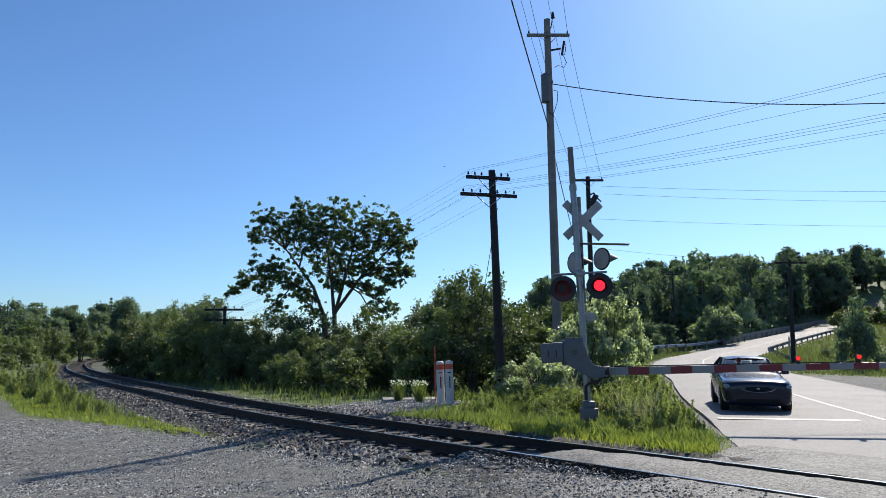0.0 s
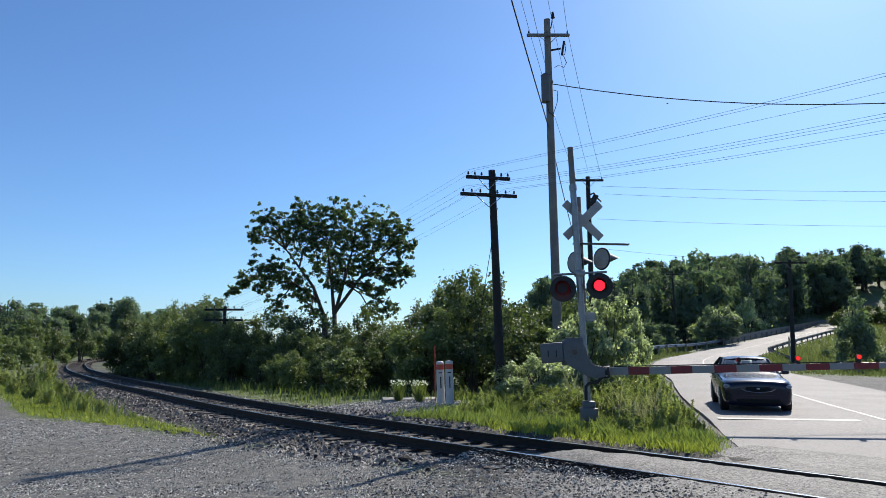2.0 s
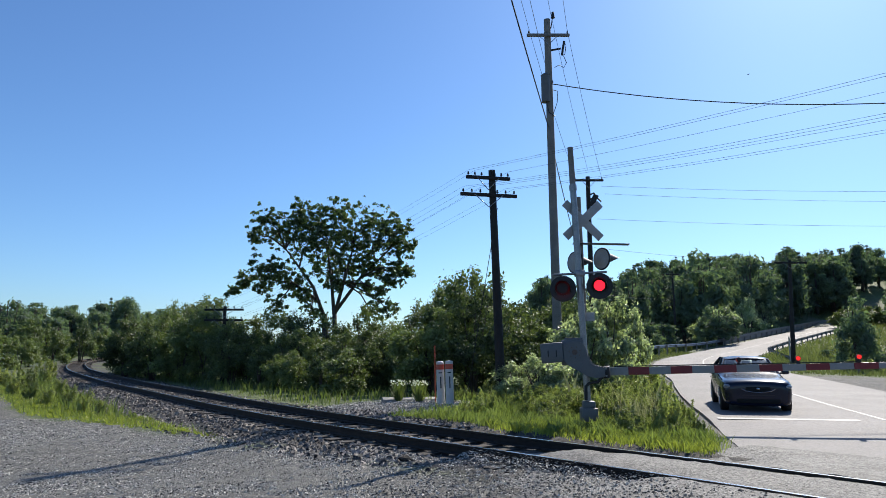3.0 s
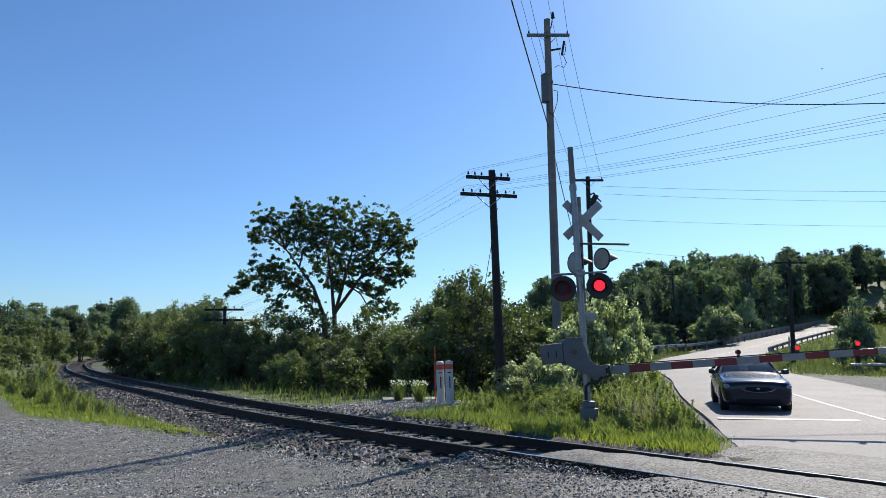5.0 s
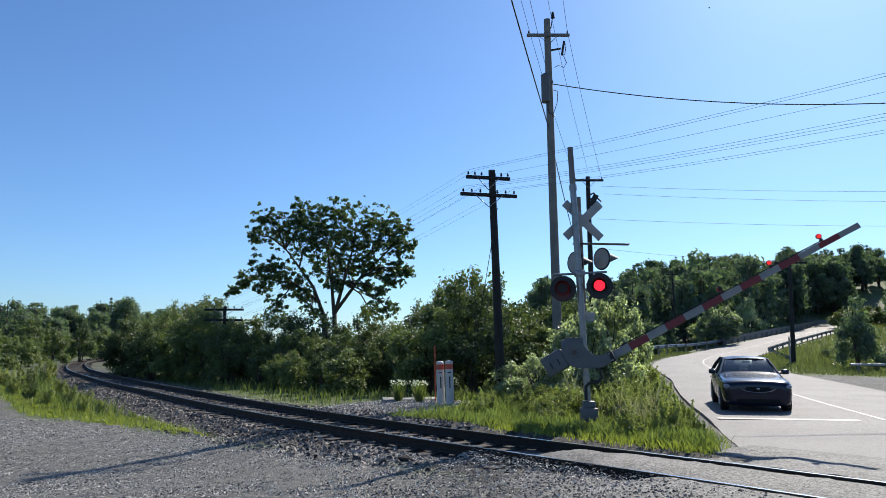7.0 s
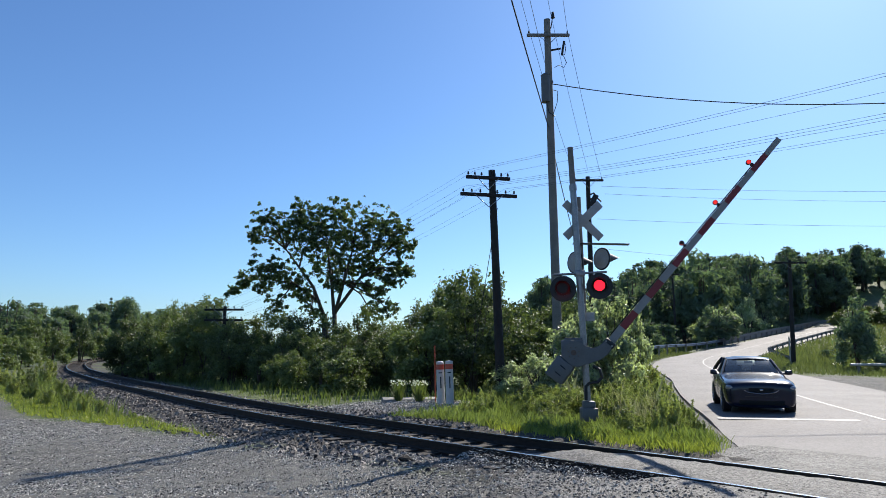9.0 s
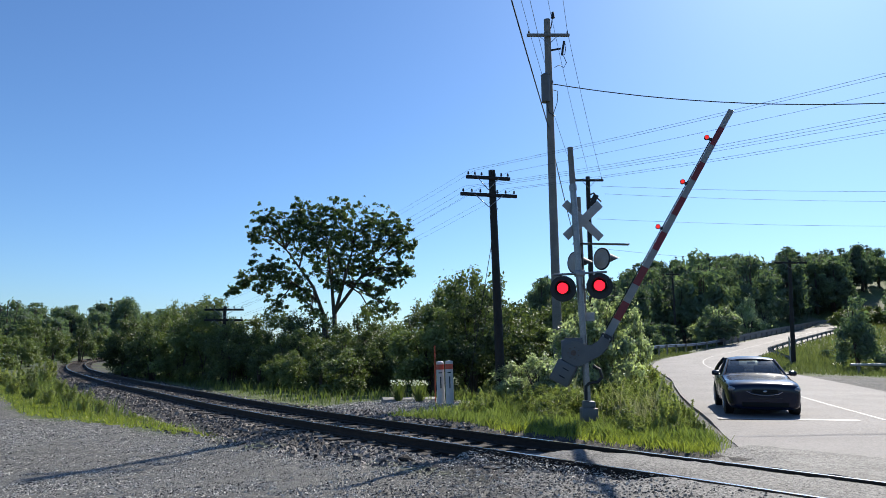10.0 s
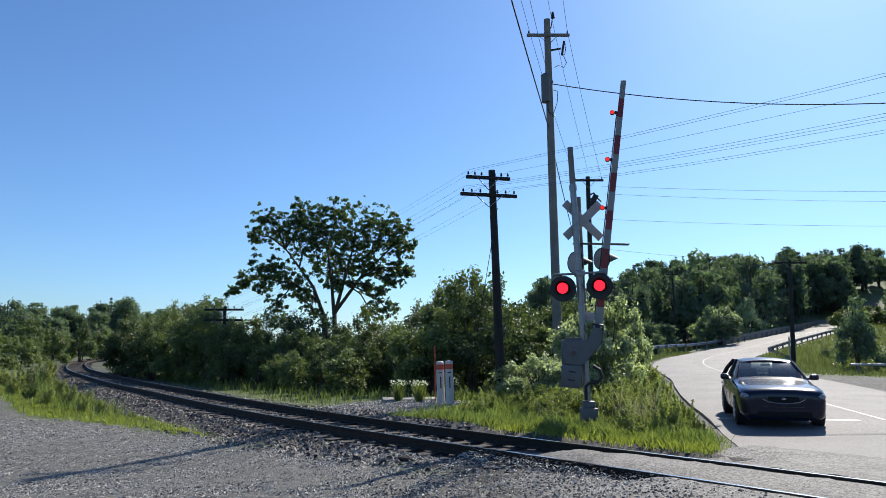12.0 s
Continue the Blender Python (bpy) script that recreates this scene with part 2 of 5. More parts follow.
def land(x, y):
    """Height of the ground, and the distances to railway and road."""
    x, y = np.asarray(x, dtype=float), np.asarray(y, dtype=float)
    ds, di = nearest(TRACK, x, y)
    rs, ri = nearest(ROAD, x, y)
    g = -0.075 - 0.3 * smooth01((1 - x) / 8) * smooth01((y - 4) / 8)
    g = g - 0.25 * smooth01((ds - 5) / 6) * smooth01((6 - x) / 6)
    g = g + 17 * smooth01((x * 0.55 + y * 0.83 - 75) / 120) * smooth01((x - 2) / 50)
    g = g + 3.0 * smooth01((y - 90) / 120) * smooth01((20 - x) / 50)
    bed = -0.215 - 0.42 * np.clip((np.abs(ds) - 1.55) / 1.6, 0, None)
    z = np.where(np.abs(ds) < 5, np.maximum(g, bed), g)
    rz = ROAD[ri, 2] - 0.1
    k = smooth01((np.abs(rs) - 4.6) / 8)
    z = rz * (1 - k) + z * k
    z = np.where(np.abs(ds) < 1.6, np.minimum(z, -0.215), z)
    return z, ds, di, rs, ri


def ground_z(x, y):
    return float(land(np.array([x]), np.array([y]))[0][0])


# ---- ground: one sheet to the horizon ----


def axis(lo, hi, fine, a, b, grow=1.16):
    """Grid lines, close together between lo and hi and wider and wider out to a and b."""
    v = list(np.arange(lo, hi, fine))
    d = fine
    while v[-1] < b:
        d *= grow
        v.append(v[-1] + d)
    d, left = fine, [lo]
    while left[-1] > a:
        d *= grow
        left.append(left[-1] - d)
    return np.array(left[:0:-1] + v)


def strip_width(di):
    """How far the gravel keeps from the railway as one goes up the line."""
    return 2.3 + 2.75 * smooth01((TRACK[di, 1] - 16.5) / 9)


def pad_r(x, y):
    """The gravel bank about the marker posts: 1 at its rim."""
    return np.hypot((x + 1.4) / 2.9, (y - 21.3) / 3.0)


def make_ground():
    xs, ys = axis(-26, 22, 0.3, -2500, 2500), axis(1.5, 34, 0.3, -2500, 2500)
    X, Y = np.meshgrid(xs, ys, indexing="ij")
    Z, ds, di, rs, ri = land(X, Y)
    rng = np.random.default_rng(3)
    wob = np.sin(X * 1.7 + Y * 0.9) * 0.12 + np.sin(X * 0.6 - Y * 1.3) * 0.2
    lot = smooth01((-ds - strip_width(di) + wob) / 0.5) * smooth01((np.abs(rs) - 3.2) / 1.0) * smooth01((60 - Y) / 5) * smooth01((X + 45) / 8)
    bed = smooth01((2.7 + wob - np.abs(ds)) / 0.5)
    pad = smooth01((1.0 - pad_r(X, Y) + wob * 0.4) / 0.25) * (ds > 0)
    shoulder = smooth01((lane(ri) + 0.45 + wob * 0.5 - np.abs(rs)) / 0.3) + smooth01((rs - 3) / 0.5) * smooth01((24 + wob - rs) / 2) * smooth01((37.5 + wob * 4 - Y) / 1.5)
    Z = Z + (rng.random(Z.shape) - 0.5) * 0.03 * ((np.hypot(X, Y) < 60) & (np.abs(rs) > 4.2) & (np.abs(ds) > 1.6))
    k = len(ys)
    i, j = np.meshgrid(np.arange(len(xs) - 1), np.arange(k - 1), indexing="ij")
    a = (i * k + j).ravel()
    me = mesh_from("ground", np.stack([X, Y, Z], 2).reshape(-1, 3), np.stack([a, a + k, a + k + 1, a + 1], 1), [M_GROUND], smooth=True)
    for nm, val in (("lot", np.clip(lot + shoulder, 0, 1)), ("bed", np.clip(np.maximum(bed, pad), 0, 1))):
        me.attributes.new(nm, "FLOAT", "POINT").data.foreach_set("value", val.ravel().astype(np.float32))
    tagged(new("ground", me), "grey crushed gravel lot, ballast and weedy soil beside a railway", "ground", kind="structure")


def ground_mat():
    """Soil under grass, pale crushed gravel, and dark ballast, where the ground carries each of them."""
    m = bpy.data.materials.new("ground_cover")
    m.use_nodes = True
    n, l = m.node_tree.nodes, m.node_tree.links
    b = n["Principled BSDF"]
    tc = n.new("ShaderNodeTexCoord")

    def tex(kind, scale, detail=4):
        t = n.new(kind)
        t.inputs["Scale"].default_value = scale
        if kind == "ShaderNodeTexNoise":
            t.inputs["Detail"].default_value = detail
        l.new(tc.outputs["Object"], t.inputs["Vector"])
        return t

    def blend(f, a, c, name="MIX"):
        x = n.new("ShaderNodeMix")
        x.data_type, x.blend_type = "RGBA", name
        for sock, v in (("Factor", f), ("A", a), ("B", c)):
            if isinstance(v, (int, float, tuple)):
                x.inputs[sock].default_value = v
            else:
                l.new(v, x.inputs[sock])
        return x.outputs["Result"]

    def ramp(v, lo, hi):
        r = n.new("ShaderNodeMapRange")
        r.inputs["From Min"].default_value, r.inputs["From Max"].default_value = lo, hi
        l.new(v, r.inputs["Value"])
        return r.outputs[0]

    big, mid, fine = tex("ShaderNodeTexNoise", 0.35), tex("ShaderNodeTexNoise", 3.0), tex("ShaderNodeTexNoise", 70.0, 2)
    vor, vor2 = tex("ShaderNodeTexVoronoi", 26.0), tex("ShaderNodeTexVoronoi", 55.0)
    soil = blend(ramp(mid.outputs["Fac"], 0.35, 0.65), (0.045, 0.07, 0.018, 1), (0.12, 0.145, 0.04, 1))
    sep = n.new("ShaderNodeSeparateColor")
    l.new(vor2.outputs["Color"], sep.inputs[0])
    grit = blend(sep.outputs[0], (0.021, 0.02, 0.0175, 1), (0.272, 0.258, 0.222, 1))
    grit = blend(ramp(big.outputs["Fac"], 0.4, 0.62), grit, blend(0.55, grit, (0.166, 0.157, 0.137, 1)))
    sep2 = n.new("ShaderNodeSeparateColor")
    l.new(vor.outputs["Color"], sep2.inputs[0])
    bal = blend(sep2.outputs[0], (0.02, 0.017, 0.015, 1), (0.095, 0.084, 0.073, 1))
    mid2 = tex("ShaderNodeTexNoise", 9.0, 6)
    grit = blend(ramp(mid2.outputs["Fac"], 0.36, 0.62), blend(0.62, grit, (0.05, 0.05, 0.052, 1)), grit)
    bal = blend(ramp(mid2.outputs["Fac"], 0.4, 0.6), blend(0.5, bal, (0.03, 0.027, 0.025, 1)), bal)
    at, ab = n.new("ShaderNodeAttribute"), n.new("ShaderNodeAttribute")
    at.attribute_name, ab.attribute_name = "lot", "bed"
    c1 = blend(at.outputs["Fac"], soil, grit)
    c2 = blend(ab.outputs["Fac"], c1, bal)
    l.new(c2, b.inputs["Base Color"])
    b.inputs["Roughness"].default_value = 0.9
    bp = n.new("ShaderNodeBump")
    bp.inputs["Strength"].default_value, bp.inputs["Distance"].default_value = 0.8, 0.02
    h = n.new("ShaderNodeMath")
    h.operation = "MULTIPLY_ADD"
    l.new(vor2.outputs["Distance"], h.inputs[0])
    h.inputs[1].default_value = -1.2
    l.new(fine.outputs["Fac"], h.inputs[2])
    l.new(h.outputs[0], bp.inputs["Height"]), l.new(bp.outputs[0], b.inputs["Normal"])
    return m


M_GROUND = ground_mat()
make_ground()

# ---- road, its paint, and the crossing ----


def make_road():
    """The asphalt, its edge broken off a hand's width above the shoulder."""
    n = len(ROAD)
    i = np.arange(n)
    rng = np.random.default_rng(31)
    frac = np.concatenate([[-1, -1], np.linspace(-1, 1, 21), [1, 1]])
    nr = side(ROAD)
    ragged = np.convolve(rng.normal(size=n + 8), np.ones(5) / 5, "same")[4:-4] * 0.03
    v = np.zeros((n, len(frac), 3))
    for j, q in enumerate(frac):
        o = q * (lane(i) + ragged * (abs(q) == 1))
        end = j in (0, len(frac) - 1)
        o = o + np.sign(q) * (0.02 if end else 0.0)
        v[:, j, :2] = ROAD[:, :2] + nr * o[:, None]
        v[:, j, 2] = ROAD[:, 2] + (-0.25 if end else 0.02 - 0.045 * q * q)
    d, _ = nearest(TRACK, v[:, :, 0].ravel(), v[:, :, 1].ravel())
    v[:, :, 2] -= (0.06 * smooth01((7.0 - np.abs(d)) / 2.5) + 0.3 * smooth01((np.where(d < 0, 3.5, 2.4) - np.abs(d)) / 0.5)).reshape(n, -1)      # it dips under the asphalt of the crossing
    k = len(frac)
    a, c = np.meshgrid(np.arange(n - 1), np.arange(k - 1), indexing="ij")
    a = (a * k + c).ravel()
    road = new("road", mesh_from("road", v.reshape(-1, 3), np.stack([a, a + 1, a + k + 1, a + k], axis=1), M_ROAD))
    tagged(road, "sun-bleached asphalt country road curving uphill", "road", kind="structure")
    ribbon("centre_line", ROAD, [-0.04, 0.04], [0.025, 0.025], M_LINE, road, s0=int(np.abs(ROAD[:, 1] - 13.5).argmin()))
    k = int(np.abs(ROAD[:, 1] - 15.6).argmin())
    ribbon("stop_line", np.array([ROAD[k] * (1 - q) + ROAD[k + 1] * q for q in (0.0, 0.3, 0.6)]), [-3.6, -0.6], [0.0, 0.024], M_LINE, road)


def make_crossing():
    """Asphalt laid up to and between the rails; its ends crumble away under the gravel."""
    d, _ = nearest(ROAD, TRACK[:, 0], TRACK[:, 1])
    mid = int(np.abs(d).argmin())
    apron = empty("crossing_apron")
    rng = np.random.default_rng(41)
    for ends, offs, zs in ((18, [-0.66, -0.64, -0.3, 0, 0.3, 0.64, 0.66], [-0.2, -0.03, -0.012, -0.006, -0.012, -0.03, -0.2]),
                           (16, [-4.4, -4.2, -3.7, -3.2, -2.7, -2.2, -1.7, -1.2, -0.86, -0.84], [-0.14, -0.045, -0.03, -0.022, -0.02, -0.02, -0.014, -0.01, -0.008, -0.2]),
                           (15, [0.84, 0.86, 1.3, 1.9, 2.5, 3.1, 3.3], [-0.2, -0.008, -0.014, -0.02, -0.02, -0.03, -0.14])):
        fine = spline(np.c_[TRACK, np.zeros(len(TRACK))][mid - 18:mid + ends], 0.12)
        ob = ribbon("panel", fine, offs, zs, M_APRON, apron)
        co = np.empty(len(ob.data.vertices) * 3, dtype=np.float32)
        ob.data.vertices.foreach_get("co", co)
        co = co.reshape(len(fine), len(offs), 3)
        along = np.arange(len(fine))[:, None] * 0.12
        left = fine[0, 0] < fine[-1, 0]
        rest = along if left else along[::-1]
        wob = np.sin(co[:, :, 0] * 2.1 + co[:, :, 1] * 1.3) * 0.5 + np.sin(co[:, :, 1] * 3.7 - co[:, :, 0] * 2.2) * 0.3
        co[:, :, 2] += rng.normal(size=co.shape[:2]) * 0.004 - 0.17 * smooth01(1.0 - (rest + wob) / 2.2)
        ob.data.vertices.foreach_set("co", co.astype(np.float32).ravel())
    tagged(apron, "patched grey asphalt crossing laid between the rails", "level crossing", kind="structure")


make_road()
make_crossing()

# ---- railway ----


def make_track():
    track = empty("railway_track")
    prof = [(-0.075, -0.172), (-0.075, -0.16), (-0.012, -0.14), (-0.012, -0.045), (-0.036, -0.035), (-0.036, -0.004), (-0.03, 0.0), (0.03, 0.0), (0.036, -0.004), (0.036, -0.035), (0.012, -0.045), (0.012, -0.14), (0.075, -0.16), (0.075, -0.172)]
    for o in (-0.755, 0.755):
        ob = ribbon("rail", TRACK, [o + p[0] for p in prof], [p[1] for p in prof], M_RAIL, track)
        ob.data.materials.append(M_RAILTOP)
        k = len(prof) - 1
        idx = np.tile(np.array([1 if j == 6 else 0 for j in range(k)], dtype=np.int32), len(ob.data.polygons) // k)
        ob.data.polygons.foreach_set("material_index", idx)
        tagged(ob, "rusty steel rail with a polished running surface")
    bm = bmesh.new()
    box(bm, (2.6, 0.23, 0.17), bev=0.012)
    tie = part("tie", bm, M_TIE, track, smooth=False)
    me = tie.data
    t = spline(np.c_[TRACK], 0.54)
    nr = side(t)
    rng = random.Random(5)
    first = True
    for p, q in zip(t, nr):
        if p[1] < 0 or p[1] > 160:
            continue
        ob = tie if first else new("tie", me)
        first = False
        ob.parent = track
        ob.matrix_basis = pose(p[0] + rng.uniform(-.03, .03), p[1], -0.268 + rng.uniform(-.012, .008), 0, 0, math.degrees(math.atan2(q[1], q[0])) + rng.uniform(-1.5, 1.5))
    tagged(track, "single railway track with rusty rails on dark timber ties", "railway track", kind="structure")
    return track


make_track()

# ---- crossing signal with its gate ----
MAST_XY = (3.30, 15.8)
GATE_TURN = -16.0


def lamp_head(parent, name, at, yaw, lit, back=None, wide=0.3, deep=0.2):
    """A round black target with a hood and a red lens; yaw: where it faces, 0 is towards -y. Returns the turning reflector."""
    head = empty(name, pose(*at, 0, 0, yaw))
    head.parent = parent
    bm = bmesh.new()
    rod(bm, (0, 0.02, 0), (0, -0.01, 0), wide - 0.012 * (not lit), wide - 0.012 * (not lit), 40)
    rod(bm, (0, deep, 0), (0, 0.02, 0), 0.1, 0.17, 24)
    part("target_disc", bm, back or M_BLACK, head)
    if not lit:
        bm = bmesh.new()
        tube(bm, [(math.cos(k * math.tau / 36) * wide, 0.005, math.sin(k * math.tau / 36) * wide) for k in range(37)], 0.022, 6)
        part("rim", bm, M_BLACK, head, "black rim")
    bm = bmesh.new()
    n = 20
    a0 = [math.radians(-35 + 250 * k / n) for k in range(n + 1)]
    outer = [[bm.verts.new((r * math.cos(a), y, r * math.sin(a))) for a in a0] for r, y in ((0.175, -0.01), (0.165 if lit else 0.06, -0.33 if lit else -0.55), (0.175 if lit else 0.07, -0.33 if lit else -0.55), (0.19, -0.01))]
    for r0, r1 in zip(outer, outer[1:]):
        for k in range(n):
            bm.faces.new((r0[k], r0[k + 1], r1[k + 1], r1[k]))
    for k in range(n + 1):
        slope = 0.22 * (1 - math.sin(max(-0.4, a0[k]) if a0[k] < 1.57 else max(-0.4, math.pi - a0[k]))) * 0.8
        outer[1][k].co.y += slope
        outer[2][k].co.y += slope
    part("hood", bm, M_BLACK, head)
    bm = bmesh.new()
    rod(bm, (0, -0.012, 0), (0, -0.02, 0), 0.16, 0.16, 32)
    part("lens_backing", bm, M_LENS, head, "dark red glass backing")
    if not lit:
        return None
    bm = bmesh.new()
    rod(bm, (0, -0.006, 0), (0, 0.006, 0), 0.125, 0.125, 32, 1)
    for f in bm.faces:
        f.material_index = 0 if f.calc_center_median().y < -0.005 else 1
    lamp = part("lamp", bm, [M_LIT, M_LENS], head, "red signal lamp, flashing")
    lamp.matrix_basis = pose(0, -0.17, 0)
    return lamp


M_SIGN = mat("sign_back", (0.33, 0.32, 0.3), 0.6, var=0.18, scale=4, fine=40, bump=0.05)
M_LENS = mat("dark_red_lens", (0.005, 0.001, 0.001), 0.6, var=0.2, bump=0)
M_LIT = glow("red_signal_glow", (1.0, 0.012, 0.03), 1.4)
M_LIT2 = glow("red_marker_glow", (1.0, 0.03, 0.02), 0.6)


def make_signal():
    s = empty("crossing_signal", pose(*MAST_XY, 0.03))
    top = Vector((-0.26, 0, 6.35))
    ax = lambda z: top * (z / 6.35)
    bm = bmesh.new()
    box(bm, (0.36, 0.36, 0.3), pose(0, 0, 0.12), 0.03)
    box(bm, (0.27, 0.27, 0.18), pose(0, 0, 0.33), 0.04)
    part("base", bm, M_GREY, s, "grey cast base box")
    bm = bmesh.new()
    rod(bm, ax(0.3), ax(5.45), 0.075, 0.075, 20)
    rod(bm, ax(5.3), ax(5.42), 0.09, 0.09, 20)
    part("mast", bm, M_GALV, s, "galvanised steel mast")
    bm = bmesh.new()
    rod(bm, ax(5.42), ax(6.35), 0.07, 0.065, 20)
    part("mast_top", bm, M_POLE, s, "dull grey mast extension")
    # arm that carries the two lamps facing this way
    zc = 2.96
    c = ax(zc)
    bm = bmesh.new()
    rod(bm, c + Vector((-0.62, 0.05, 0.33)), c + Vector((0.62, -0.05, 0.39)), 0.028, seg=12)
    box(bm, (0.22, 0.22, 0.14), pose(*(c + Vector((0, 0, 0.36)))), 0.02)
    for sx, dz in ((-0.42, 0.32), (0.42, 0.38)):
        rod(bm, c + Vector((sx, 0.06, dz)), c + Vector((sx, 0.06, dz - 0.3)), 0.03, seg=10)
    part("crossarm", bm, M_GALV, s)
    left = lamp_head(s, "signal_head", c + Vector((-0.4, -0.05, 0.0)), -14, True)
    right = lamp_head(s, "signal_head", c + Vector((0.44, -0.08, 0.06)), -14, True)
    for at in ((0.6, 0.28, 0.74), (-0.02, 0.34, 0.66)):
        lamp_head(s, "signal_head", c + Vector(at), 122, False, M_SIGN, 0.25, 0.06)
    bm = bmesh.new()
    rod(bm, ax(5.3) + Vector((0.18, 0.3, -0.1)), ax(2.4) + Vector((0.12, 0.3, 0)), 0.055, seg=14)
    for z in (2.6, 4.0, 4.9):
        rod(bm, ax(z), ax(z) + Vector((0.16, 0.3, 0)), 0.03, seg=8)
    part("rear_mast", bm, M_POLE, s, "dull grey rear mast")
    # crossbuck, seen from behind
    bm = bmesh.new()
    box(bm, (1.22, 0.012, 0.2), pose(0.02, 0.12, 4.6, 0, -43, 10), 0.004)
    part("crossbuck_blade", bm, [M_SIGN], s, "white crossbuck blade, plain grey back")
    bm = bmesh.new()
    box(bm, (1.22, 0.012, 0.2), pose(0.02, 0.14, 4.6, 0, 43, 10), 0.004)
    part("crossbuck_blade", bm, [M_SIGN], s, "white crossbuck blade, plain grey back")
    bm = bmesh.new()
    box(bm, (1.3, 0.22, 0.02), pose(0.42, 0.1, 4.03, 0, 2, -6), 0.004)
    part("bracket_plate", bm, M_GREY, s)
    return s, left, right


M_RUST = mat("rust_streaked_paint", (0.1, 0.07, 0.055), 0.7, var=0.4, scale=20, fine=80)


def make_gate(signal):
    """The turning half of the gate: bracket, counterweight and striped arm, about its own pivot."""
    g = empty("gate_arm")
    g.parent = signal
    # outline of a side plate: a hub, then a neck that sweeps down and out to the arm
    rim = [(-0.24, 0.2), (-0.02, 0.27), (0.17, 0.24), (0.25, 0.1), (0.28, -0.1), (0.34, -0.22), (0.46, -0.29), (0.62, -0.32), (0.62, -0.52), (0.43, -0.54), (0.25, -0.5), (0.05, -0.38), (-0.18, -0.24), (-0.25, -0.12)]
    for sy in (-0.2, 0.2):
        bm = bmesh.new()
        face = bm.faces.new([bm.verts.new((x, sy - 0.025, z)) for x, z in rim])
        out = bmesh.ops.extrude_face_region(bm, geom=[face])
        bmesh.ops.translate(bm, vec=(0, 0.05, 0), verts=[v for v in out["geom"] if isinstance(v, bmesh.types.BMVert)])
        bmesh.ops.recalc_face_normals(bm, faces=bm.faces)
        bmesh.ops.bevel(bm, geom=list(bm.edges), offset=0.012, segments=2, affect="EDGES")
        plate = part("side_plate", bm, M_GREY, g, "grey steel side plate with a bolted hub")
        bm = bmesh.new()
        rod(bm, (0, sy - 0.045, 0.03), (0, sy + 0.045, 0.03), 0.06, seg=18)
        part("hub", bm, M_RUST, plate, "rust-streaked hub")
        for k in range(7):
            a = k * math.tau / 7 + 0.3
            bm = bmesh.new()
            rod(bm, (math.cos(a) * 0.12, sy - 0.04, 0.03 + math.sin(a) * 0.12), (math.cos(a) * 0.12, sy + 0.04, 0.03 + math.sin(a) * 0.12), 0.014, seg=6)
            part("bolt", bm, M_RUST, plate)
        bm = bmesh.new()
        box(bm, (0.5, 0.09, 0.44), pose(-0.5, sy, 0.03, 0, -3), 0.035)
        weight = part("counterweight", bm, M_GREY, g, "grey steel counterweight block")
        for x in (-0.58, -0.4):
            bm = bmesh.new()
            box(bm, (0.03, 0.1, 0.15), pose(x, sy, 0.01), 0.008)
            part("slot_bolt", bm, M_BLACK, weight)
    bm = bmesh.new()
    box(bm, (0.14, 0.34, 0.25), pose(0.64, 0.05, -0.42), 0.02)
    part("arm_clamp", bm, M_BLACK, g, "dark arm clamp")
    for z in (-0.34, -0.5):
        bm = bmesh.new()
        rod(bm, (0.64, -0.16, z), (0.64, 0.28, z), 0.022, seg=8)
        part("clamp_bolt", bm, M_GALV, g)
    edges = [0.6, 1.1] + [1.1 + 0.4417 * (k + 1) for k in range(12)]
    for k, (x0, x1) in enumerate(zip(edges, edges[1:])):
        bm = bmesh.new()
        box(bm, (x1 - x0, 0.045, 0.175 - 0.055 * k / 13), pose((x0 + x1) / 2, 0.2, -0.415), 0.008)
        part("stripe", bm, M_RED if k % 2 else M_ARM, g, "red stripe" if k % 2 else "white stripe", smooth=False)
    bm = bmesh.new()
    tube(bm, [(0.8, 0.2, -0.31), (2.0, 0.2, -0.315), (4.0, 0.2, -0.325), (5.6, 0.2, -0.335)], 0.012, 6)
    part("lamp_cable", bm, M_RUB, g)
    lamps = []
    for x in (3.36, 4.5, 5.62):
        bm = bmesh.new()
        box(bm, (0.07, 0.05, 0.06), pose(x, 0.2, -0.32), 0.01)
        rod(bm, (x, 0.17, -0.235), (x, 0.23, -0.235), 0.055, seg=18)
        part("lamp_holder", bm, M_BLACK, g)
        bm = bmesh.new()
        rod(bm, (0, -0.055, 0), (0, 0.055, 0), 0.044, 0.044, 18, 1)
        for f in bm.faces:
            f.material_index = 0 if f.calc_center_median().y < 0.05 else 1
        ob = part("marker_lamp", bm, [M_LIT2, M_LENS], g, "red marker lamp")
        ob.matrix_basis = pose(x, 0.2, -0.235)
        lamps.append((ob, x))
    return g, lamps


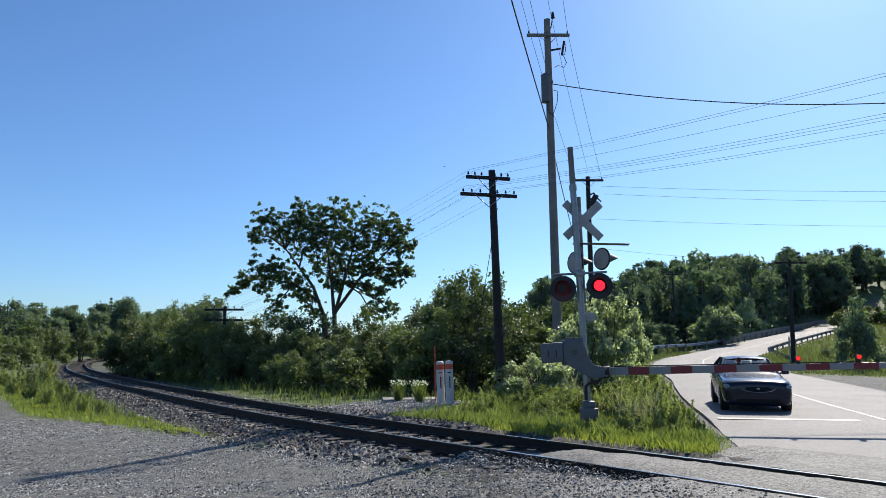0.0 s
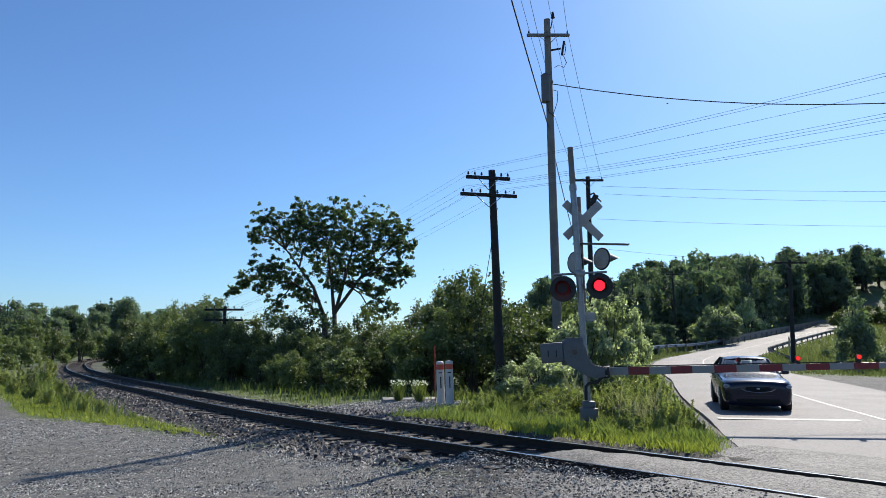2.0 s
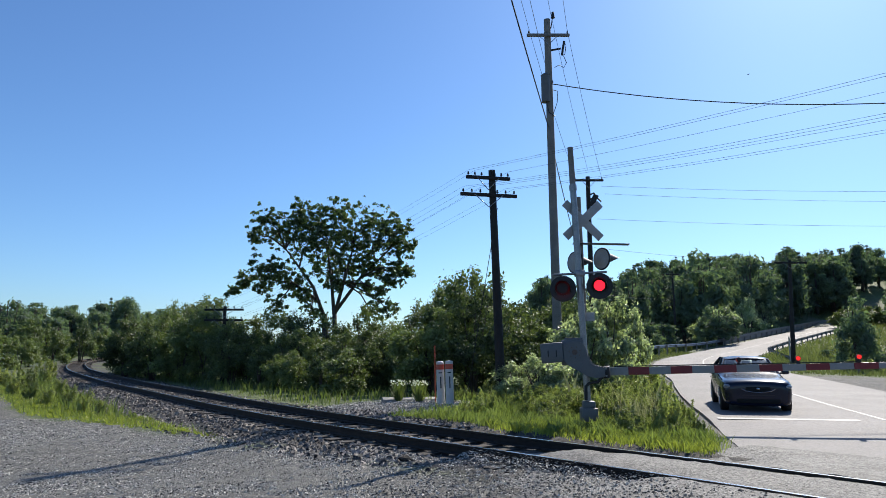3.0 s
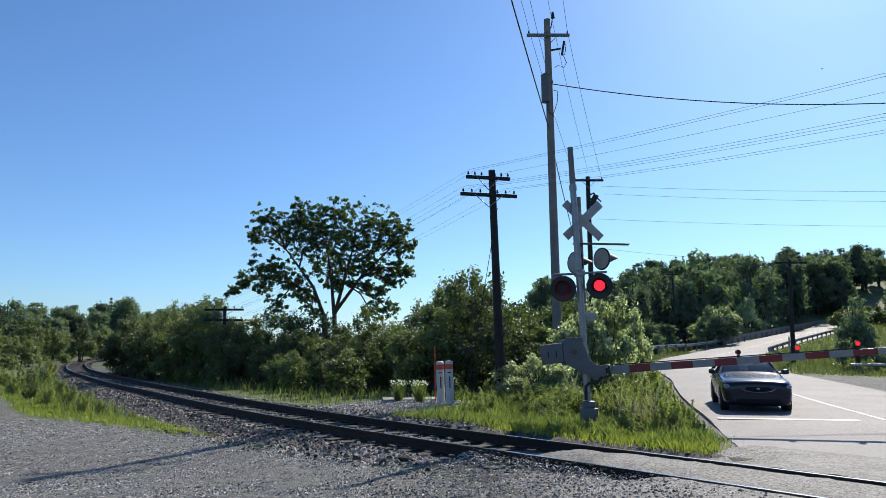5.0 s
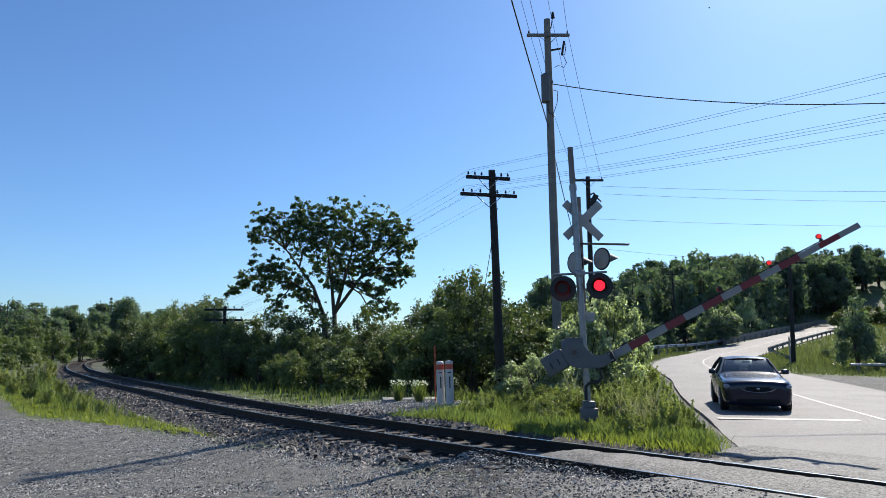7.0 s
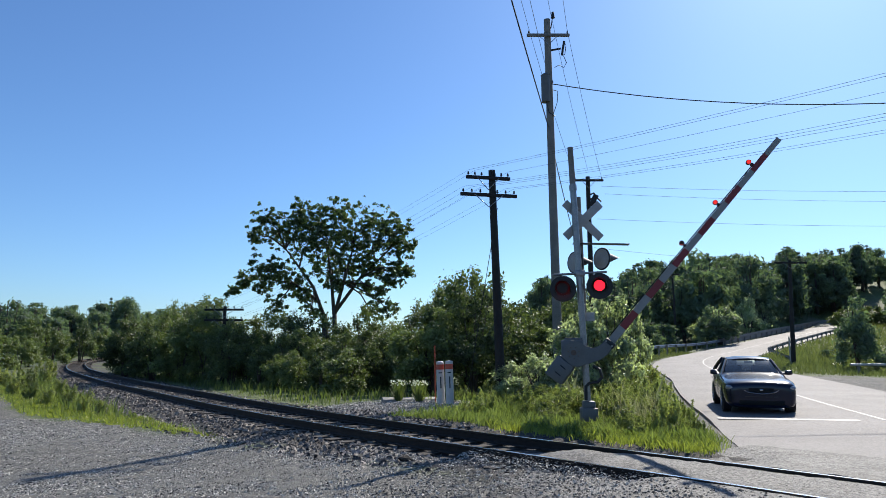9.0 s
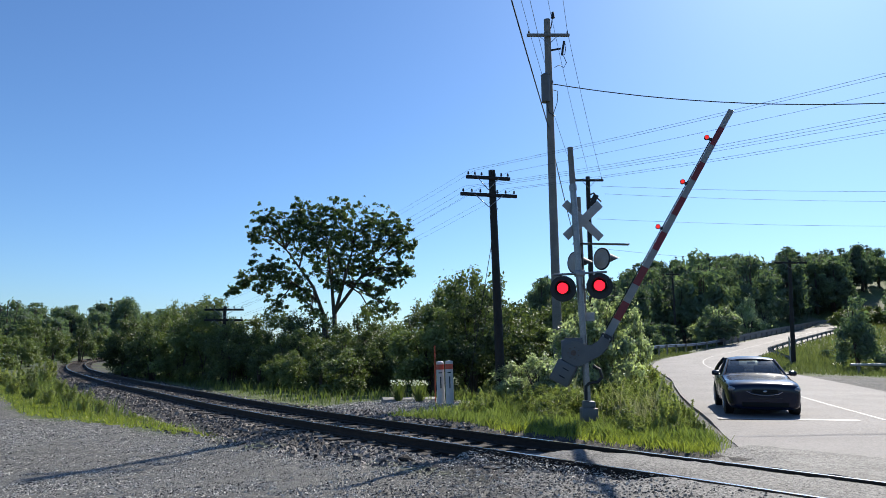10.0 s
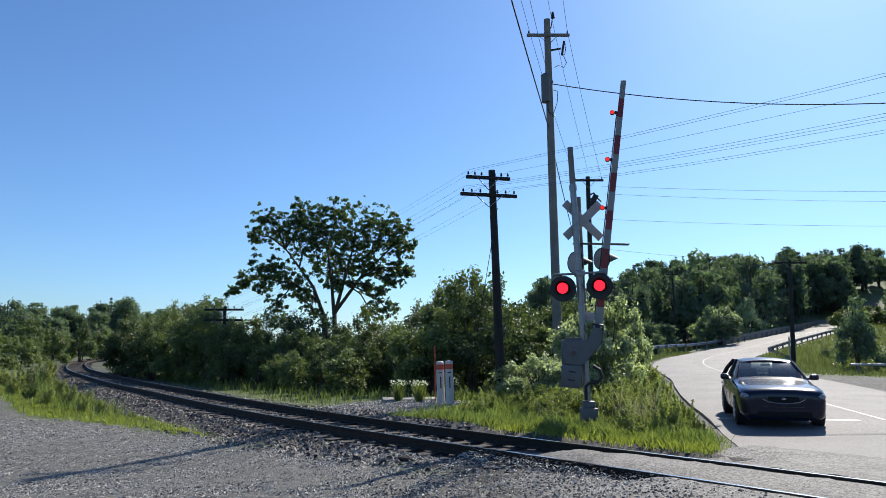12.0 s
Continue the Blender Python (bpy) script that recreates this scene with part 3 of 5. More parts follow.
SIGNAL, LAMP_L, LAMP_R = make_signal()
GATE, MARKERS = make_gate(SIGNAL)
GATE.scale = (1.03, 1.0, 1.03)
tagged(SIGNAL, "railway crossing signal with red flashing lamps and striped gate", "crossing signal")
bm = bmesh.new()
box(bm, (0.5, 0.28, 0.58), pose(-0.32, 0.03, 1.5, 0, 0, -16), 0.03)
box(bm, (0.4, 0.2, 0.05), pose(-0.3, 0.03, 1.81, 0, 0, -16), 0.015)
part("gate_gearbox", bm, M_GREY, SIGNAL, "grey steel gate machine housing")
bm = bmesh.new()
tube(bm, [(0.1, -0.1, 1.2), (0.25, -0.12, 1.12), (0.3, -0.12, 0.95), (0.2, -0.14, 0.85), (0.0, -0.16, 0.82), (-0.08, -0.15, 0.75), (-0.08, -0.13, 0.45)], 0.035, 8)
part("cable_hose", bm, M_RUB, SIGNAL, "black rubber cable hose")

bm = bmesh.new()
box(bm, (0.22, 0.01, 0.2), pose(0.1, 0.06, 2.32, 0, 0, -8), 0.003)
part("notice_plate", bm, M_SIGN, SIGNAL, "small plain grey plate")

# ---- poles and wires ----


def insulator(bm, p):
    rod(bm, p, Vector(p) + Vector((0, 0, 0.08)), 0.012, seg=6)
    rod(bm, Vector(p) + Vector((0, 0, 0.05)), Vector(p) + Vector((0, 0, 0.15)), 0.042, 0.026, 8)


def pole(name, base, top, r0, r1, arms, material, label, turn=0, shift=0.0):
    """A timber pole with crossarms; arms: (height below the top, half-length, insulator offsets)."""
    base, top = Vector(base), Vector(top)
    p = empty(name, Matrix.Translation(base))
    d = top - base
    bm = bmesh.new()
    n = 6
    tube(bm, [d * (k / n) for k in range(n + 1)], [r0 + (r1 - r0) * k / n for k in range(n + 1)], 14)
    part("shaft", bm, material, p)
    rot = Matrix.Rotation(radians(turn), 4, "Z")
    for below, half, ins in arms:
        c = d * (1 - below / d.length)
        c.x += shift
        bm = bmesh.new()
        box(bm, (half * 2, 0.1, 0.12), Matrix.Translation(c + Vector((0, -r1 - 0.04, 0))) @ rot, 0.01)
        arm = part("crossarm", bm, material, p)
        for o in ins:
            bm = bmesh.new()
            insulator(bm, c + Vector((0, -r1 - 0.04, 0.05)) + rot @ Vector((o * half, 0, 0)))
            part("insulator", bm, M_BLACK, arm)
        for sg in (-1, 1):
            bm = bmesh.new()
            rod(bm, c + Vector((0, -r1 - 0.1, -0.45)), c + Vector((0, -r1 - 0.1, 0)) + rot @ Vector((sg * half * 0.5, 0, 0)), 0.015, seg=6)
            part("brace", bm, M_GALV, arm)
    return tagged(p, label, "utility pole")


TALL = pole("utility_pole", (4.69, 28, -0.4), (4.53, 28, 15.78), 0.2, 0.14, [(0.8, 0.92, (-0.9, 0.9))], M_POLE, "tall grey weathered timber utility pole with transformer")
LEFT = pole("telegraph_pole", (2.02, 24, -0.4), (1.76, 24, 7.98), 0.17, 0.12, [(0.32, 0.82, (-0.9, -0.6, -.3, .3, 0.6, 0.9)), (0.95, 1.05, (-0.9, -0.6, -.3, .3, 0.6, 0.9))], M_WOOD, "dark creosoted telegraph pole with two crossarms", 13, -0.15)
BACK = pole("utility_pole", (8.3, 38, -0.4), (8.27, 38, 11.3), 0.17, 0.12, [(0.25, 0.85, (-0.9, 0, 0.9))], M_WOOD, "dark timber utility pole behind the bushes")
R1 = pole("utility_pole", (25.35, 50, 0.3), (25.6, 50, 8.0), 0.17, 0.11, [(0.2, 1.2, (-0.9, 0.9))], M_WOOD, "dark timber utility pole beside the road")
R2 = pole("utility_pole", (30.5, 90, 1.0), (30.4, 90, 11.6), 0.17, 0.12, [(0.4, 0.9, (-0.9, 0.9))], M_WOOD, "dark timber utility pole before the wooded hill")
FAR = pole("telegraph_pole", (-12.5, 39.2, -0.6), (-12.5, 39.2, 3.98), 0.12, 0.09, [(0.2, 1.12, (-0.9, -.5, .5, 0.9)), (0.8, 1.1, (-0.9, -.5, .5, 0.9))], M_WOOD, "dark telegraph pole half hidden in bushes")


def wire(a, b, sag, r=0.0085, name="wire", label="thin black overhead wire"):
    cu = bpy.data.curves.new(name, "CURVE")
    cu.dimensions, cu.bevel_depth, cu.bevel_resolution = "3D", r, 1
    sp = cu.splines.new("POLY")
    n = 24
    sp.points.add(n)
    a, b = Vector(a), Vector(b)
    for k in range(n + 1):
        t = k / n
        p = a.lerp(b, t) - Vector((0, 0, sag * 4 * t * (1 - t)))
        sp.points[k].co = (*p, 1)
    cu.materials.append(M_CABLE)
    return tagged(new(name, cu), label, "wire", group="overhead wires")


# ---- foliage ----


def leaves(centers, normals, size, rng, stretch=1.7, corners=4):
    """Folded leaves, one small diamond each, or plain three-cornered sprays for far woods."""
    n = len(centers)
    a = rng.normal(size=(n, 3))
    u = a - (a * normals).sum(1)[:, None] * normals
    u /= np.linalg.norm(u, axis=1)[:, None] + 1e-9
    w = np.cross(normals, u)
    s = size * rng.uniform(0.6, 1.35, n)[:, None]
    v = np.empty((n, 4, 3))
    v[:, 0], v[:, 2] = centers - u * s * stretch / 2, centers + u * s * stretch / 2
    v[:, 1], v[:, 3] = centers + w * s / 2 + normals * s * 0.18, centers - w * s / 2 + normals * s * 0.18
    if corners == 3:
        v = v[:, :3]
    return v.reshape(-1, 3), np.arange(n * corners).reshape(n, corners)


def clump_points(n, blobs, rng, shell=0.55):
    """Points in and on a set of lumps (x, y, z, rx, rz); more of them near the skin."""
    blobs = np.asarray(blobs, dtype=float)
    wgt = (blobs[:, 3] ** 2 * blobs[:, 4])
    i = rng.choice(len(blobs), n, p=wgt / wgt.sum())
    d = rng.normal(size=(n, 3))
    d /= np.linalg.norm(d, axis=1)[:, None]
    r = shell + (1 - shell) * rng.random(n) ** 0.6
    r *= 1 + 0.28 * np.sin(d[:, 0] * 7 + i) * np.sin(d[:, 1] * 6 + i * 2) + 0.22 * np.sin(d[:, 2] * 9 + i) + rng.normal(size=n) * 0.06
    r = np.where(rng.random(n) < 0.22, r * rng.uniform(1.0, 1.45, n), r)
    p = blobs[i, :3] + d * r[:, None] * blobs[i][:, [3, 3, 4]]
    nn = d * 0.6 + rng.normal(size=(n, 3)) * 0.7 + np.array([0, 0, 0.45])
    nn /= np.linalg.norm(nn, axis=1)[:, None]
    return p, nn


def crown_mesh(name, n, blobs, size, material, seed, stretch=1.7, shell=0.5, corners=4):
    rng = np.random.default_rng(seed)
    p, nn = clump_points(n, blobs, rng, shell)
    v, f = leaves(p, nn, size, rng, stretch, corners)
    return mesh_from(name, v, f, material)


def limb_mesh(name, limbs, material, seg=7):
    bm = bmesh.new()
    for pts, radii in limbs:
        tube(bm, pts, radii, seg)
    for f in bm.faces:
        f.smooth = True
    me = bpy.data.meshes.new(name)
    bm.to_mesh(me), bm.free()
    me.materials.append(material)
    return me


def plant(name, crown, wood, m, label, category, group=""):
    """A tree or bush: trunk and crown under one root."""
    t = empty(name, m)
    for nm, me in (("trunk", wood), ("crown", crown)):
        if me:
            new(nm, me).parent = t
    return tagged(t, label, category, group)


def bush_blobs(rng, r, h, n):
    """Lumps of foliage set out on a leaning dome, with hollows between them."""
    out = []
    for k in range(n):
        a, q = rng.uniform(0, math.tau), math.sqrt(rng.random()) * r * 0.85
        z = h * (0.1 + 0.8 * rng.random() ** 0.7 * (1 - 0.5 * (q / r) ** 2))
        s = r * rng.uniform(0.16, 0.36)
        out.append((math.cos(a) * q, math.sin(a) * q, z, s, s * rng.uniform(0.55, 1.0)))
    for k in range(3):
        a = rng.uniform(0, math.tau)
        out.append((math.cos(a) * r * 0.3, math.sin(a) * r * 0.3, h * rng.uniform(0.8, 0.94), r * 0.2, h * 0.12))
    return out


def stems(rng, r, h, n, thick):
    out = []
    for k in range(n):
        a, q = rng.uniform(0, math.tau), r * rng.uniform(0.2, 0.7)
        e = Vector((math.cos(a) * q, math.sin(a) * q, h * rng.uniform(0.6, 0.92)))
        out.append(([Vector((e.x * 0.1, e.y * 0.1, -0.2)), Vector((e.x * 0.35, e.y * 0.35, e.z * 0.4)), e * 0.8, e], [thick, thick * 0.7, thick * 0.4, thick * 0.12]))
    return out


PR = random.Random(11)
def weed_mesh(seed, n=1100):
    """Upright narrow leaves and seed heads round a dozen stalks, with light between them."""
    rng = np.random.default_rng(seed)
    k = rng.integers(0, 14, n)
    a, q = rng.uniform(0, math.tau, 14), np.sqrt(rng.random(14)) * 0.75
    hgt = rng.uniform(0.9, 2.1, 14)
    t = rng.random(n) ** 0.8
    p = np.stack([np.cos(a[k]) * q[k] * (0.4 + 0.6 * t), np.sin(a[k]) * q[k] * (0.4 + 0.6 * t), hgt[k] * t], 1) + rng.normal(size=(n, 3)) * np.array([0.16, 0.16, 0.05]) * (1.15 - t)[:, None]
    nn = rng.normal(size=(n, 3)) * np.array([1, 1, 0.45])
    nn /= np.linalg.norm(nn, axis=1)[:, None]
    v, f = leaves(p, nn, 0.07, rng, 4.0)
    return mesh_from("weed_leaves", v, f, L_WEED)


BUSH, TALLBUSH, WEED = [], [], []
for k in range(4):
    BUSH.append((crown_mesh("bush_crown", 6500, bush_blobs(PR, 1.0, 2.0, 26), 0.06, L_BUSH, 20 + k, shell=0.1), limb_mesh("bush_stems", stems(PR, 1.0, 2.0, 7, 0.03), M_BARK, 5)))
for k in range(6):
    TALLBUSH.append((crown_mesh("bush_crown", 11500, bush_blobs(PR, 1.7, 4.0, 38), 0.08, L_BUSH, 120 + k, shell=0.1), limb_mesh("bush_stems", stems(PR, 1.6, 4.0, 8, 0.05), M_BARK, 5)))
for k in range(4):
    WEED.append((weed_mesh(140 + k), limb_mesh("weed_stems", stems(PR, 0.8, 2.1, 7, 0.015), M_BARK, 4)))
PALE = [(crown_mesh("bush_crown", 6500, bush_blobs(PR, 1.0, 2.0, 24), 0.066, L_SHINY, 40 + k, 1.4, 0.1), limb_mesh("bush_stems", stems(PR, 1.0, 2.0, 7, 0.03), M_BARK, 5)) for k in range(2)]


def tree_blobs(rng, r, h, n):
    out = []
    for k in range(n):
        a, q = rng.uniform(0, math.tau), math.sqrt(rng.random()) * r
        z = h * (0.16 + 0.76 * rng.random() * (1 - 0.45 * (q / r) ** 2))
        s = r * rng.uniform(0.2, 0.4)
        out.append((math.cos(a) * q * 0.8, math.sin(a) * q * 0.8, z, s, s * 0.75))
    return out


WOODS = []
for k in range(4):
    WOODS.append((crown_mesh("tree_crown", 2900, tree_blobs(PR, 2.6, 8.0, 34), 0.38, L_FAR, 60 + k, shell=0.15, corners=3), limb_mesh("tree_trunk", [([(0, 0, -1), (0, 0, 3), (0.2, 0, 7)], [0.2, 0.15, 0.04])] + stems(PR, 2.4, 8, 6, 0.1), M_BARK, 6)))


def spruce_mesh(seed, h=10.0, r=3.1, n=2400):
    rng = np.random.default_rng(seed)
    t = rng.random(n) ** 0.75
    tier = np.floor(t * 15) / 15
    z = h * (0.08 + 0.92 * (0.3 * t + 0.7 * tier))
    a = rng.uniform(0, math.tau, n)
    rad = r * (1.03 - z / h) * rng.random(n) ** 0.35 * (0.75 + 0.3 * np.sin(a * 5 + tier * 40))
    p = np.stack([np.cos(a) * rad, np.sin(a) * rad, z - rad * 0.3 + rng.normal(size=n) * 0.08], 1)
    nn = np.stack([np.cos(a) * 0.4, np.sin(a) * 0.4, np.ones(n)], 1) + rng.normal(size=(n, 3)) * 0.35
    nn /= np.linalg.norm(nn, axis=1)[:, None]
    v, f = leaves(p, nn, 0.42 * (1.08 - 0.8 * z / h)[:, None], rng, 2.0, 3)
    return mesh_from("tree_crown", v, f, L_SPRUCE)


SPRUCE = [(spruce_mesh(80 + k), limb_mesh("tree_trunk", [([(0, 0, -1), (0, 0, 9.5)], [0.2, 0.03])], M_BARK, 6)) for k in range(2)]


def put(kind, name, x, y, w, h, label, category, group="", sink=0.1):
    """One plant of a kind (width and height as factors) on the ground there."""
    crown, wood = PR.choice(kind)
    m = pose(x, y, ground_z(x, y) - sink, 0, 0, PR.uniform(0, 360)) @ Matrix.Diagonal((w, w, h, 1))
    return plant(name, crown, wood, m, label, category, group)


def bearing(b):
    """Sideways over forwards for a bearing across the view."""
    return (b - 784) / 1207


# low growth along both sides of the line where it bends away
for y in range(56, 128, 6):
    i = int(np.abs(TRACK[:, 1] - y).argmin())
    for sg in (-1, 1):
        q = TRACK[i] + side(TRACK)[i] * sg * (PR.uniform(6.0, 8.5) + (3.0 if sg > 0 and y < 100 else 0))
        put(WOODS, "bush", q[0], q[1], PR.uniform(0.6, 0.85), PR.uniform(0.24, 0.42), "leafy bush close beside the railway line", "bush", "bushes up the line", 1.2)

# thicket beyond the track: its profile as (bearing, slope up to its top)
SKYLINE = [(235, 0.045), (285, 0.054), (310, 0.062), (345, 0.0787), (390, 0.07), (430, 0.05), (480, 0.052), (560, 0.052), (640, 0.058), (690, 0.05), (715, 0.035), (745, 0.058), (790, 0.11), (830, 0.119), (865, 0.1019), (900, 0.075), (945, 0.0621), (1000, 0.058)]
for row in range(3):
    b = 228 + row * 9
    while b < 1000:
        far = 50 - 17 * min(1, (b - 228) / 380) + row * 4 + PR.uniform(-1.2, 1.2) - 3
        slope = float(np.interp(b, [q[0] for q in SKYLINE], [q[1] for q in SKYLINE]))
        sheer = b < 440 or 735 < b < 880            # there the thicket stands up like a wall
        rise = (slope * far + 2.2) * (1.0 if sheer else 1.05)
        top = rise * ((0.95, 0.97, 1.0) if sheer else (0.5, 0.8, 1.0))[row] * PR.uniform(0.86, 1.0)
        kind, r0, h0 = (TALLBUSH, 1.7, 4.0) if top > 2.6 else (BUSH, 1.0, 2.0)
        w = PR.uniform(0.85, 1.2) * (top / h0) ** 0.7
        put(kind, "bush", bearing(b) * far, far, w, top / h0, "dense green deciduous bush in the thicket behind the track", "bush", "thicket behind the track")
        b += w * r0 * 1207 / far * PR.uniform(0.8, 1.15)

# pale-leaved shrubs behind the signal
for b, far, w, top in ((1030, 25, 1.3, 3.2), (1075, 26, 1.5, 4.1), (1112, 29, 0.95, 3.4), (950, 22.5, 1.05, 1.75), (985, 22, 0.8, 1.2), (915, 23.5, 0.9, 1.5)):
    put(PALE, "shrub", bearing(b) * far, far, w, top / 2, "pale glossy-leaved shrub behind the crossing signal", "shrub", "shrubs behind the signal")

# woods up the line and on the hill
WEST = [(-160, 0.06), (0, 0.056), (25, 0.07), (70, 0.062), (120, 0.063), (160, 0.058), (205, 0.076), (235, 0.066), (285, 0.053), (360, 0.05)]
EAST = [(900, 0.05), (940, 0.078), (965, 0.105), (1000, 0.09), (1100, 0.098), (1130, 0.122), (1190, 0.129), (1260, 0.132), (1330, 0.135), (1365, 0.124), (1395, 0.144), (1440, 0.136), (1500, 0.137), (1530, 0.15), (1570, 0.135), (1720, 0.14)]


def wood(n, b0, b1, f0, f1, crest, low, spruces, label, group):
    """Trees strewn between two bearings and two distances, none of them above the crest of the wood."""
    for k in range(n):
        b, far = PR.uniform(b0, b1), f0 + (f1 - f0) * PR.random() ** 0.85
        x = bearing(b) * far
        d1 = float(nearest(TRACK, np.array([x]), np.array([far]))[0][0])
        d2 = float(nearest(ROAD, np.array([x]), np.array([far]))[0][0])
        if abs(d1) < 6 or abs(d2) < 7 or (d2 > 0 and far < 92):
            continue
        kind = SPRUCE if PR.random() < spruces else WOODS
        room = float(np.interp(b, [q[0] for q in crest], [q[1] for q in crest])) * far * 1.06 + 1.65 - ground_z(x, far)
        tall = min(room * PR.uniform(low, 1.0), PR.uniform(12.0, 16.0))
        if tall < 2.0:
            continue
        wide = PR.uniform(0.8, 1.25) * (tall / 9.0) ** 0.6
        put(kind, "tree", x, far, wide * (1 if kind is WOODS else 0.95), tall / (7.4 if kind is WOODS else 10.0), label, "tree", group)


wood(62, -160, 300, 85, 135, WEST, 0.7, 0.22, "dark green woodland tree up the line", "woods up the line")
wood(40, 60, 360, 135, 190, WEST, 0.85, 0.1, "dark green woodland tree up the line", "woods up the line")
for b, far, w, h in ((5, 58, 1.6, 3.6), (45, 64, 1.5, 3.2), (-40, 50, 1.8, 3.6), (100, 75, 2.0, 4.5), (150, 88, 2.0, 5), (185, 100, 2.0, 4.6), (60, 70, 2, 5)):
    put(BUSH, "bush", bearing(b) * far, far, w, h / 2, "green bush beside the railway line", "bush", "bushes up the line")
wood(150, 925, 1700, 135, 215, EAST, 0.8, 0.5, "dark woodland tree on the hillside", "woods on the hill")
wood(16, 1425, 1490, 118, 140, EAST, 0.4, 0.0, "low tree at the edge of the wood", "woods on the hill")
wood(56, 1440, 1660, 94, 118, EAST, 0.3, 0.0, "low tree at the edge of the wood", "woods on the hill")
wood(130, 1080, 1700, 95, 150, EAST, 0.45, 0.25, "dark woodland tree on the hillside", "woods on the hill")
for k in range(24):
    b = PR.uniform(985, 1290)
    far = PR.uniform(80, 95)
    put(WOODS, "tree", bearing(b) * far, far, PR.uniform(0.7, 0.95), PR.uniform(0.45, 0.7), "shaded tree at the foot of the hill", "tree", "woods on the hill")
for b, far, w, h in ((1275, 92, 2.1, 5.2), (1320, 97, 2.4, 5.6), (1352, 101, 2.0, 4.8), (1240, 88, 1.7, 4.0)):
    put(PALE, "shrub", bearing(b) * far, far, w, h / 2, "pale grey-green willow scrub above the road", "shrub", "willow scrub")
put(WOODS, "young_tree", bearing(1508) * 45, 45, 0.52, 0.66, "young dark green tree in the verge by the road", "tree")
for b, far in ((1492, 103), (1515, 106), (1540, 108), (1560, 104)):
    put(BUSH, "bush", bearing(b) * far, far, 2.2, 1.5, "green bush on the bank above the road", "bush", "bushes on the bank")
for b, far, w, h in ((1545, 47, 1.2, 1.8), (1480, 56, 1.0, 1.3), (1530, 60, 1.6, 2.2), (1565, 55, 1.3, 2.0), (1455, 64, 1.1, 1.3), (1495, 68, 1.5, 1.9)):
    put(WOODS, "bush", bearing(b) * far, far, w * 0.22, h / 7.0, "green bush in the rough verge", "bush", "bushes in the verge", 0.3)


